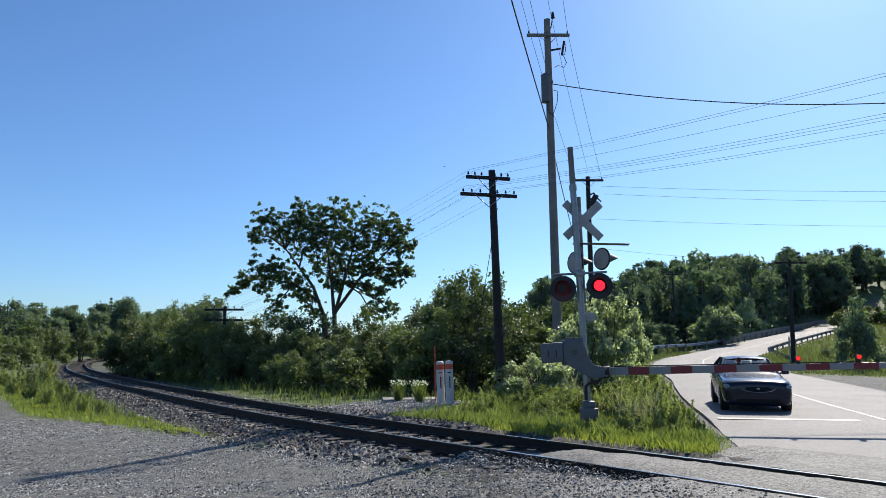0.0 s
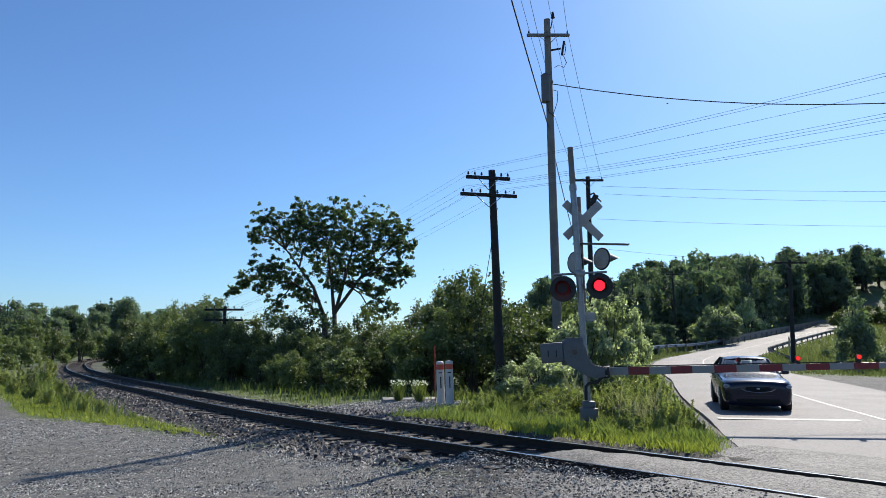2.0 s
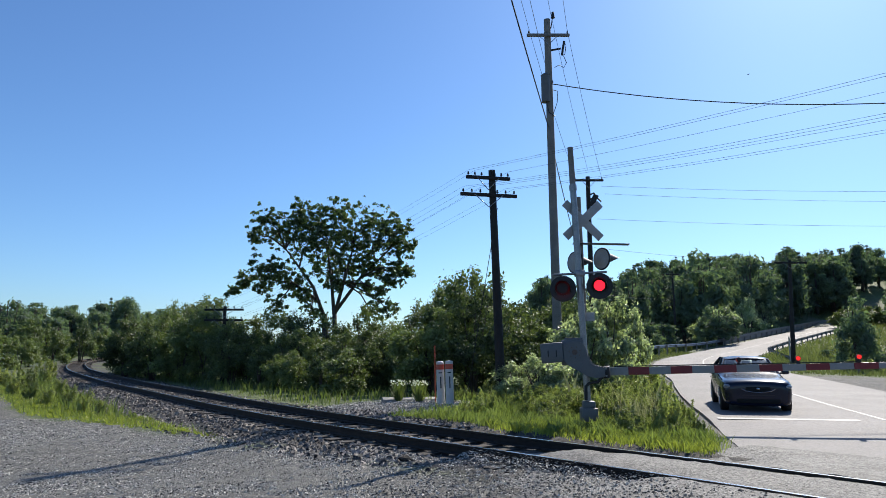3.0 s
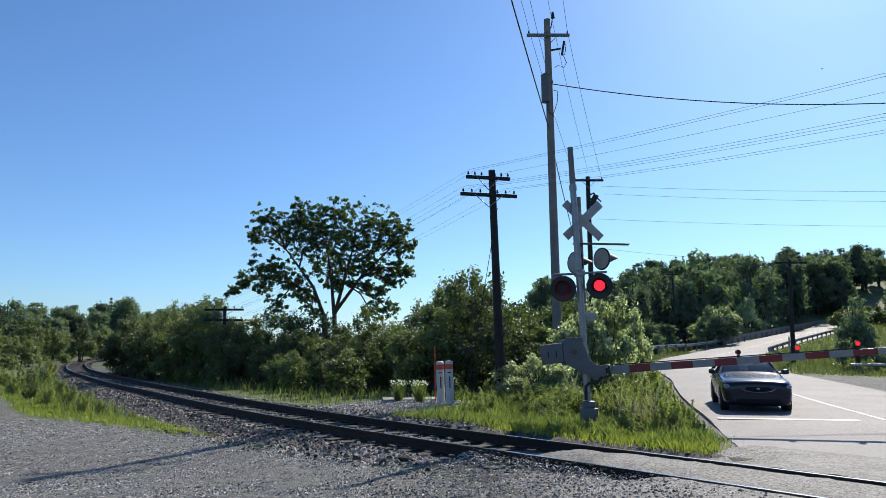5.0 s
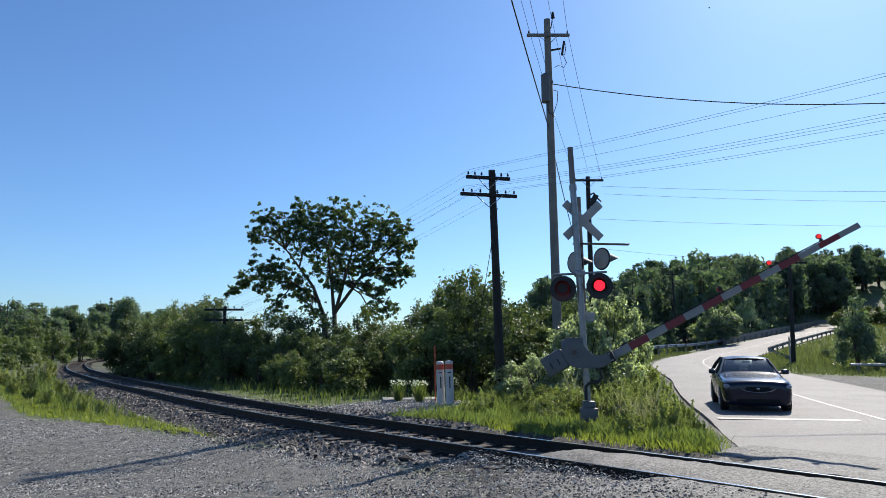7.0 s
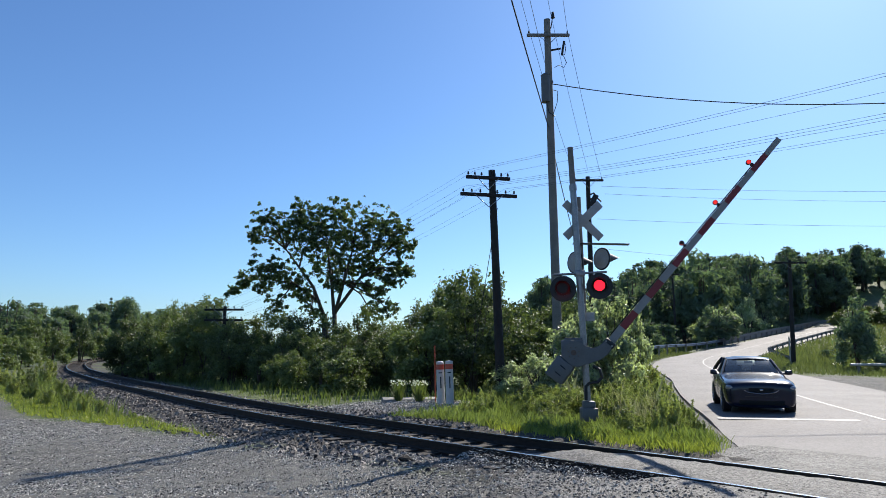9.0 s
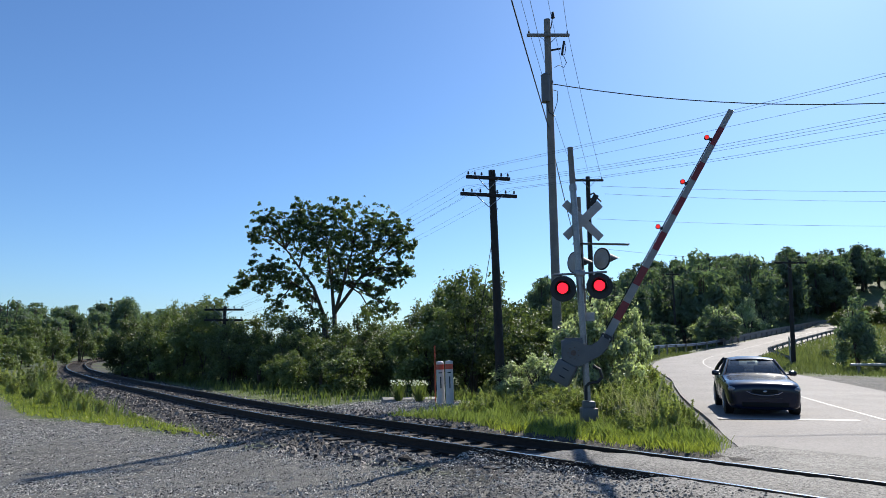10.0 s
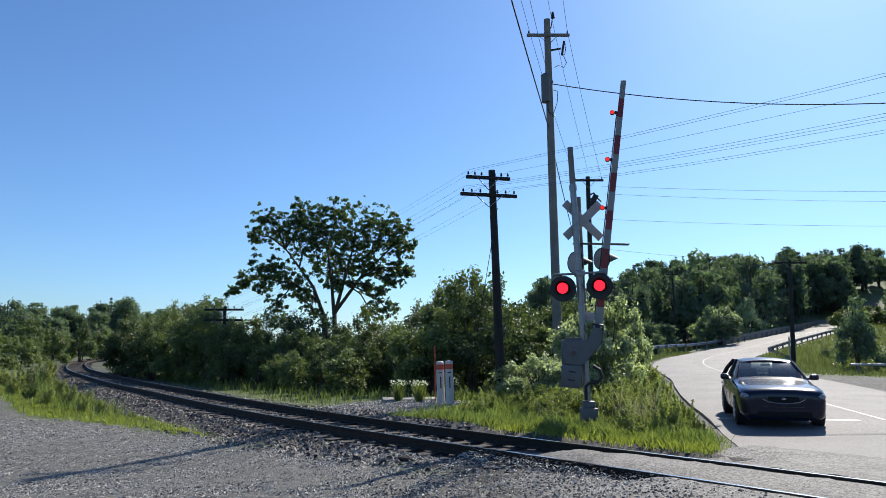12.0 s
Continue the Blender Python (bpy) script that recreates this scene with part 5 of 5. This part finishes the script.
rod(bm, (0.08, -0.1, 16.21), (0.08, -0.1, 16.48), 0.09, 0.05, 10)
part("pin_insulator", bm, M_BLACK, TALL)
bm = bmesh.new()
tube(bm, [(-0.05, -0.12, 12.95), (0.2, -0.2, 12.85), (0.16, -0.2, 12.34), (-0.04, -0.15, 11.75)], 0.014, 6)
tube(bm, [(-0.3, -0.2, 12.39), (-0.2, -0.25, 11.90), (0.05, -0.2, 11.74)], 0.02, 6)
part("drop_leads", bm, M_BLACK, TALL)
bm = bmesh.new()
for z, dx in ((10.6, 0.4), (10.35, 0.65), (10.1, 0.45)):
    tube(bm, [(0, -0.1, z), (dx * 0.6, -0.2, z + 0.1), (dx, -0.2, z - 0.15)], 0.05, 6)
box(bm, (0.3, 0.2, 0.7), pose(0.25, -0.1, 10.3, 0, 25), 0.03)
part("switch_gear", bm, M_BLACK, BACK, "dark switch gear")

# ---- wires ----
TO_CAM = Vector((-9.5, -40.0, 0.3))
PINS = [(3.72, 27.8, 15.2), (4.63, 27.8, 16.15), (5.36, 27.8, 15.2), (4.4, 27.75, 13.5)]
for p in PINS:
    wire(p, Vector(p) + TO_CAM, 0.6)
wire((4.4, 27.7, 11.0), Vector((4.4, 27.7, 11.2)) + TO_CAM + Vector((-0.1, 0, 0)), 0.5, 0.022, "cable", "thick black overhead cable")
for p, q in zip(PINS, ((7.5, 37.8, 11.25), (8.27, 37.8, 11.5), (9.0, 37.8, 11.25))):
    wire(p, q, 0.25)
wire((4.4, 27.7, 11.0), (7.4, 37.8, 7.6), 0.2, 0.02, "cable", "thick black overhead cable")
wire((4.6, 27.8, 12.78), (27.0, 22.5, 11.42), 1.2, 0.02, "service_cable", "twisted black service cable")
ALONG = Vector((26.0, -30.0, 0.0))
c13, s13 = math.cos(radians(13)), math.sin(radians(13))
for z, half, ins in ((7.72, 0.82, (-0.9, -0.6, 0.9)), (7.1, 1.05, (-0.9, -0.6, -0.3, 0.6, 0.9))):
    for o in ins:
        a = Vector((1.63 + o * half * c13, 23.85 + o * half * s13, z + 0.2))
        wire(a, a + ALONG, 0.55 if half < 1 else 0.9, 0.004)
        wire(a, Vector((-12.5 + o * 1.1, 39.2, 4.0 if half < 1 else 3.4)), 0.35, 0.0032)
for a, b in (((9.0, 38, 10.75), (31.0, 40, 10.95)), ((9.2, 38, 10.3), (31.0, 40, 10.3)), ((8.7, 38, 8.85), (31.0, 40, 8.8)), ((8.5, 38, 7.2), (25.3, 50, 7.9)), ((24.6, 50, 7.9), (29.6, 90, 11.3)), ((8.4, 38, 4.6), (30.4, 90, 8.0))):
    wire(a, b, 0.15, 0.008)
wire((1.95, 24.0, 6.6), (0.9, 25.5, 0.0), 0.0, 0.012, "guy_wire", "thin steel guy wire of the pole")


# ---- car ----
M_CAR = mat("dark_blue_car_paint", (0.004, 0.008, 0.024), 0.2, 0.0, var=0.05, bump=0)
M_CAR.node_tree.nodes["Principled BSDF"].inputs["Coat Weight"].default_value = 0.32
M_CAR.node_tree.nodes["Principled BSDF"].inputs["Coat Roughness"].default_value = 0.04
M_CAR.node_tree.nodes["Principled BSDF"].inputs["Specular IOR Level"].default_value = 0.25
M_SEAT = mat("dark_seat_cloth", (0.03, 0.03, 0.032), 0.9, var=0.2)
M_CHROME = mat("dull_chrome", (0.35, 0.35, 0.36), 0.25, 1.0, var=0.05, bump=0)


def glass_mat():
    """Thin tinted glass: see-through, with a mirror skin that grows at a slant."""
    m = bpy.data.materials.new("tinted_car_glass")
    m.use_nodes = True
    n, l = m.node_tree.nodes, m.node_tree.links
    tr, gl, fr, mx = n.new("ShaderNodeBsdfTransparent"), n.new("ShaderNodeBsdfGlossy"), n.new("ShaderNodeFresnel"), n.new("ShaderNodeMixShader")
    tr.inputs["Color"].default_value = (0.5, 0.56, 0.56, 1)
    gl.inputs["Roughness"].default_value = 0.06
    fr.inputs["IOR"].default_value = 1.9
    l.new(fr.outputs[0], mx.inputs["Fac"]), l.new(tr.outputs[0], mx.inputs[1]), l.new(gl.outputs[0], mx.inputs[2])
    l.new(mx.outputs[0], n["Material Output"].inputs["Surface"])
    return m


M_GLASS = glass_mat()
M_LAMP = mat("headlamp_glass", (0.24, 0.25, 0.27), 0.14, 0.3, var=0.2, bump=0)
M_ALLOY = mat("alloy_wheel", (0.35, 0.35, 0.36), 0.3, 0.9, var=0.1, bump=0)


def loft(bm, rings, idx=0, caps=True):
    vs = [[bm.verts.new(p) for p in r] for r in rings]
    for a, b in zip(vs, vs[1:]):
        for k in range(len(a)):
            bm.faces.new((a[k], a[(k + 1) % len(a)], b[(k + 1) % len(b)], b[k])).material_index = idx
    if caps:
        bm.faces.new(vs[0][::-1]).material_index = idx
        bm.faces.new(vs[-1]).material_index = idx


def make_car():
    """A saloon; its nose points to -y, and its origin lies on the road below the front axle."""
    car = empty("car")
    bm = bmesh.new()
    rings = []
    for y, w, zb, zm, zt in ((-0.9, 0.62, 0.26, 0.5, 0.68), (-0.88, 0.75, 0.17, 0.52, 0.75), (-0.78, 0.86, 0.14, 0.56, 0.81), (-0.5, 0.905, 0.14, 0.6, 0.86), (0.0, 0.915, 0.15, 0.62, 0.9), (0.48, 0.915, 0.15, 0.64, 0.93), (0.72, 0.915, 0.15, 0.64, 1.0), (0.9, 0.915, 0.15, 0.64, 1.01), (1.6, 0.915, 0.15, 0.64, 0.98), (2.4, 0.915, 0.15, 0.66, 0.99), (3.0, 0.9, 0.22, 0.68, 1.02), (3.5, 0.86, 0.26, 0.7, 1.03), (3.72, 0.78, 0.34, 0.7, 0.98), (3.8, 0.66, 0.45, 0.68, 0.86)):
        half = [(0, zb), (w * 0.86, zb), (w * 0.97, zb + 0.1), (w, zm), (w * 0.985, zm + (zt - zm) * 0.55), (w * 0.93, zt - 0.03), (w * 0.78, zt + 0.005), (w * 0.4, zt + 0.03)]
        ring = [(x, y, z) for x, z in half] + [(0, y, zt + 0.035)] + [(-x, y, z) for x, z in half[:0:-1]]
        rings.append(ring)
    loft(bm, rings)
    bmesh.ops.recalc_face_normals(bm, faces=bm.faces)
    body = part("body", bm, M_CAR, car, "dark blue painted body")
    body.modifiers.new("round", "SUBSURF").levels = 1
    body.modifiers["round"].render_levels = 2
    # cabin: glass all round, then roof and pillars proud of it
    st = [(0.78, 0.74, 0.96), (1.45, 0.6, 1.38), (1.75, 0.58, 1.43), (2.3, 0.575, 1.425), (2.75, 0.58, 1.37), (3.35, 0.66, 1.02)]
    bm = bmesh.new()
    loft(bm, [[(-0.8, y, 0.95), (-w, y, z), (-w * 0.5, y, z + 0.02), (0, y, z + 0.025), (w * 0.5, y, z + 0.02), (w, y, z), (0.8, y, 0.95)] for y, w, z in st])
    bmesh.ops.recalc_face_normals(bm, faces=bm.faces)
    part("window_glass", bm, M_GLASS, car, "dark tinted window glass")
    bm = bmesh.new()
    loft(bm, [[(-w - 0.01, y, z - 0.015), (-w * 0.5, y, z + 0.03), (0, y, z + 0.04), (w * 0.5, y, z + 0.03), (w + 0.01, y, z - 0.015), (0, y, z - 0.02)] for y, w, z in ((1.42, 0.61, 1.375), (1.6, 0.6, 1.415), (1.75, 0.59, 1.44), (2.3, 0.585, 1.435), (2.78, 0.59, 1.37))])
    bmesh.ops.recalc_face_normals(bm, faces=bm.faces)
    part("roof", bm, M_CAR, car)
    for sx in (-1, 1):
        bm = bmesh.new()
        tube(bm, [(sx * 0.8, 0.75, 0.95), (sx * 0.7, 1.12, 1.19), (sx * 0.61, 1.46, 1.385)], 0.035, 6)
        part("pillar", bm, M_CAR, car)
        bm = bmesh.new()
        tube(bm, [(sx * 0.6, 2.75, 1.38), (sx * 0.72, 3.1, 1.2), (sx * 0.8, 3.4, 1.0)], 0.06, 6)
        part("pillar", bm, M_CAR, car)
        bm = bmesh.new()
        tube(bm, [(sx * 0.81, 2.0, 0.95), (sx * 0.6, 2.05, 1.42)], 0.035, 6)
        part("pillar", bm, M_BLACK, car)
        bm = bmesh.new()
        box(bm, (0.2, 0.12, 0.14), pose(sx * 1.0, 1.0, 1.02, 0, 0, sx * 12), 0.04)
        rod(bm, (sx * 0.86, 1.02, 0.98), (sx * 0.95, 1.0, 0.99), 0.025, seg=8)
        part("mirror", bm, M_CAR, car)
        bm = bmesh.new()
        ball(bm, (sx * 0.7, -0.71, 0.67), 0.165, 18, (1.0, 1.0, 0.56))
        part("headlight", bm, M_LAMP, car, "clear glass headlight")
        bm = bmesh.new()
        ball(bm, (sx * 0.68, -0.84, 0.3), 0.045, 12, (1.2, 0.6, 0.8))
        part("fog_light", bm, M_LAMP, car)
        for y in (0.0, 2.78):
            w = empty("wheel", pose(sx * 0.8, y, 0.335))
            w.parent = car
            bm = bmesh.new()
            rod(bm, (-0.115, 0, 0), (0.115, 0, 0), 0.335, 0.335, 36)
            bmesh.ops.bevel(bm, geom=[e for e in bm.edges if len(e.link_faces) == 2 and e.calc_face_angle() > 1], offset=0.035, segments=3, affect="EDGES")
            part("tyre", bm, M_RUB, w)
            bm = bmesh.new()
            rod(bm, (sx * 0.09, 0, 0), (sx * 0.118, 0, 0), 0.235, 0.225, 28)
            part("rim", bm, M_BLACK, w)
            bm = bmesh.new()
            for k in range(10):
                a = k * math.tau / 10
                rod(bm, (sx * 0.122, 0, 0), (sx * 0.12, math.cos(a) * 0.22, math.sin(a) * 0.22), 0.022, seg=6)
            rod(bm, (sx * 0.11, 0, 0), (sx * 0.135, 0, 0), 0.06, 0.05, 16)
            part("spokes", bm, M_ALLOY, w)
            WHEELS.append((w, sx * 0.8, y))
            bm = bmesh.new()
            rod(bm, (sx * 0.7, y, 0.34), (sx * 0.904, y, 0.34), 0.375, 0.375, 36)
            part("wheel_arch", bm, M_BLACK, car)
    bm = bmesh.new()
    box(bm, (0.62, 0.05, 0.15), pose(0, -0.895, 0.6, -8), 0.03)
    grille = part("grille", bm, M_DARK, car)
    bm = bmesh.new()
    tube(bm, [(-0.43, -0.885, 0.62), (-0.32, -0.92, 0.56), (-0.15, -0.935, 0.53), (0, -0.938, 0.522), (0.15, -0.935, 0.53), (0.32, -0.92, 0.56), (0.43, -0.885, 0.62)], 0.012, 6)
    ball(bm, (0, -0.925, 0.62), 0.04, 12, (1.2, 0.4, 0.8))
    part("grille_trim", bm, M_CHROME, grille)
    bm = bmesh.new()
    box(bm, (1.1, 0.06, 0.12), pose(0, -0.89, 0.29), 0.03)
    part("lower_intake", bm, M_DARK, car)
    for sx in (-1, 1):
        bm = bmesh.new()
        tube(bm, [(sx * 0.6, 0.72, 0.965), (sx * 0.1, 0.7, 0.99)], 0.012, 6)
        part("wiper", bm, M_BLACK, car)
    for sx in (-1, 1):
        for y0, y1 in ((0.95, 2.0), (2.03, 2.9)):
            bm = bmesh.new()
            tube(bm, [(sx * 0.917, y0, 0.86), (sx * 0.925, y0, 0.6), (sx * 0.9, y0 + 0.05, 0.28)], 0.006, 4)
            tube(bm, [(sx * 0.925, y1 - 0.22, 0.8), (sx * 0.93, y1 - 0.06, 0.8)], 0.016, 6)
            part("door_seam_and_handle", bm, M_BLACK, car)
    bm = bmesh.new()
    tube(bm, [(-0.88, -0.62, 0.47), (-0.6, -0.88, 0.45), (0.0, -0.915, 0.445), (0.6, -0.88, 0.45), (0.88, -0.62, 0.47)], 0.008, 4)
    part("bumper_seam", bm, M_BLACK, car)
    for sx in (-0.38, 0.38):
        bm = bmesh.new()
        box(bm, (0.5, 0.16, 0.42), pose(sx, 1.95, 1.0, -14), 0.06)
        box(bm, (0.26, 0.1, 0.17), pose(sx, 2.02, 1.29, -10), 0.04)
        part("front_seat", bm, M_SEAT, car, "dark cloth seat with headrest")
    bm = bmesh.new()
    box(bm, (1.3, 0.4, 0.08), pose(0, 1.0, 0.97), 0.03)
    part("dashboard", bm, M_SEAT, car)
    bm = bmesh.new()
    box(bm, (0.22, 0.03, 0.07), pose(0, 1.42, 1.3), 0.015)
    part("inner_mirror", bm, M_BLACK, car)
    return tagged(car, "dark blue four-door saloon car waiting at the crossing", "car")


WHEELS = []
CAR = make_car()
CAR.scale = (0.95, 0.95, 0.95)


def make_bird():
    b = empty("bird")
    bm = bmesh.new()
    ball(bm, (0, 0, 0), 0.06, 10, (0.8, 2.2, 0.8))
    ball(bm, (0, 0.13, 0.02), 0.035, 8)
    part("body", bm, M_BLACK, b)
    for sx in (-1, 1):
        bm = bmesh.new()
        loft(bm, [[(sx * 0.03, 0.06, 0.0), (sx * 0.03, -0.06, 0.0), (sx * 0.03, -0.06, 0.012), (sx * 0.03, 0.06, 0.012)], [(sx * 0.15, 0.05, 0.05), (sx * 0.15, -0.05, 0.05), (sx * 0.15, -0.05, 0.058), (sx * 0.15, 0.05, 0.058)], [(sx * 0.27, -0.02, 0.03), (sx * 0.27, -0.05, 0.03), (sx * 0.27, -0.05, 0.034), (sx * 0.27, -0.02, 0.034)]])
        part("wing", bm, M_BLACK, b)
    return tagged(b, "small dark swallow gliding high over the crossing", "bird")


BIRD = make_bird()
BIRD.scale = (0.6, 0.6, 0.6)

# ---- what moves ----


def motions():
    # gate: level until it starts to rise
    angles = [(0.0, 1.3), (4.7, 1.3), (4.9, 2.9), (5.2, 6.2), (5.5, 9.9), (6.0, 16.0), (6.5, 21.6), (6.8, 25.3), (7.2, 29.6), (8.0, 38.4), (8.8, 47.1), (9.5, 54.3), (10.5, 65.3), (11.2, 73.0), (11.6, 77.4), (12.0, 81.9)]
    walk(GATE, [(t, pose(-0.26, 0, 1.48, 0, 0, GATE_TURN) @ pose(0, 0, 0, 0, -a - 0.55, 0)) for t, a in angles])
    # car: waits, then creeps forward
    head = -17.0
    fwd = Vector((-math.sin(radians(17)), -math.cos(radians(17)), 0))
    start = Vector((8.38, 18.75, 0.0))
    way = [(0.0, 0.0), (7.4, 0.0), (8.0, 0.16), (8.8, 0.48), (9.2, 0.62), (9.5, 0.78), (9.8, 0.98), (10.2, 1.25), (10.5, 1.45), (10.8, 1.72), (11.0, 1.95), (11.2, 2.2), (11.4, 2.47), (11.6, 2.8), (11.8, 3.2), (12.0, 3.66)]
    walk(CAR, [(t, pose(*(start + fwd * d), 0, 0, head)) for t, d in way])
    for w, x, y in WHEELS:
        walk(w, [(t, pose(x, y, 0.335, math.degrees(d / 0.318), 0, 0)) for t, d in way])
    walk(BIRD, [(0.0, pose(0.1, 60, 17.83, 0, 0, -80)), (2.5, pose(24.69, 60, 25.21, 0, 0, -70)), (4.0, pose(33, 60, 28.0, 0, 0, -40)), (5.5, pose(35.26, 60, 26.79, 0, 0, 30)), (6.5, pose(28.87, 60, 30.43, 0, 0, 75)), (8.0, pose(18, 60, 38, 0, 0, 80)), (12.0, pose(-20, 60, 50, 0, 0, 80))])
    # flashing lamps: each lamp's lit face turns out for half of every second, with a short overlap once the gate is high

    def flash(lamp, at, phase):
        """Turns a two-faced lamp half a turn at each change; phase: 0 lit in the first half of each second, 1 in the second."""
        rows, angle = [], 0.0 if phase == 0 else 180.0
        rows.append((0.0, angle))
        for k in range(1, 25):
            t = k * 0.5
            on = (k % 2 == 0) == (phase == 0)
            late = t > 9.8
            t0 = t - (0.1 if not late else (0.14 if on else -0.04))
            for q in range(4):
                if t0 + q / FPS <= 12.0 and t0 >= rows[-1][0] + 0.5 / FPS or q:
                    if t0 + q / FPS <= 12.0:
                        rows.append((t0 + q / FPS, angle + 60.0 * q))
            angle += 180.0
        if rows[-1][0] < 12.0:
            rows.append((12.0, rows[-1][1]))
        walk(lamp, [(t, at @ pose(0, 0, 0, 0, 0, a)) for t, a in rows])

    flash(LAMP_R, pose(0, -0.17, 0), 0)
    flash(LAMP_L, pose(0, -0.17, 0), 1)
    flash(MARKERS[1][0], pose(MARKERS[1][1], 0.2, -0.235), 0)
    flash(MARKERS[0][0], pose(MARKERS[0][1], 0.2, -0.235), 1)


motions()
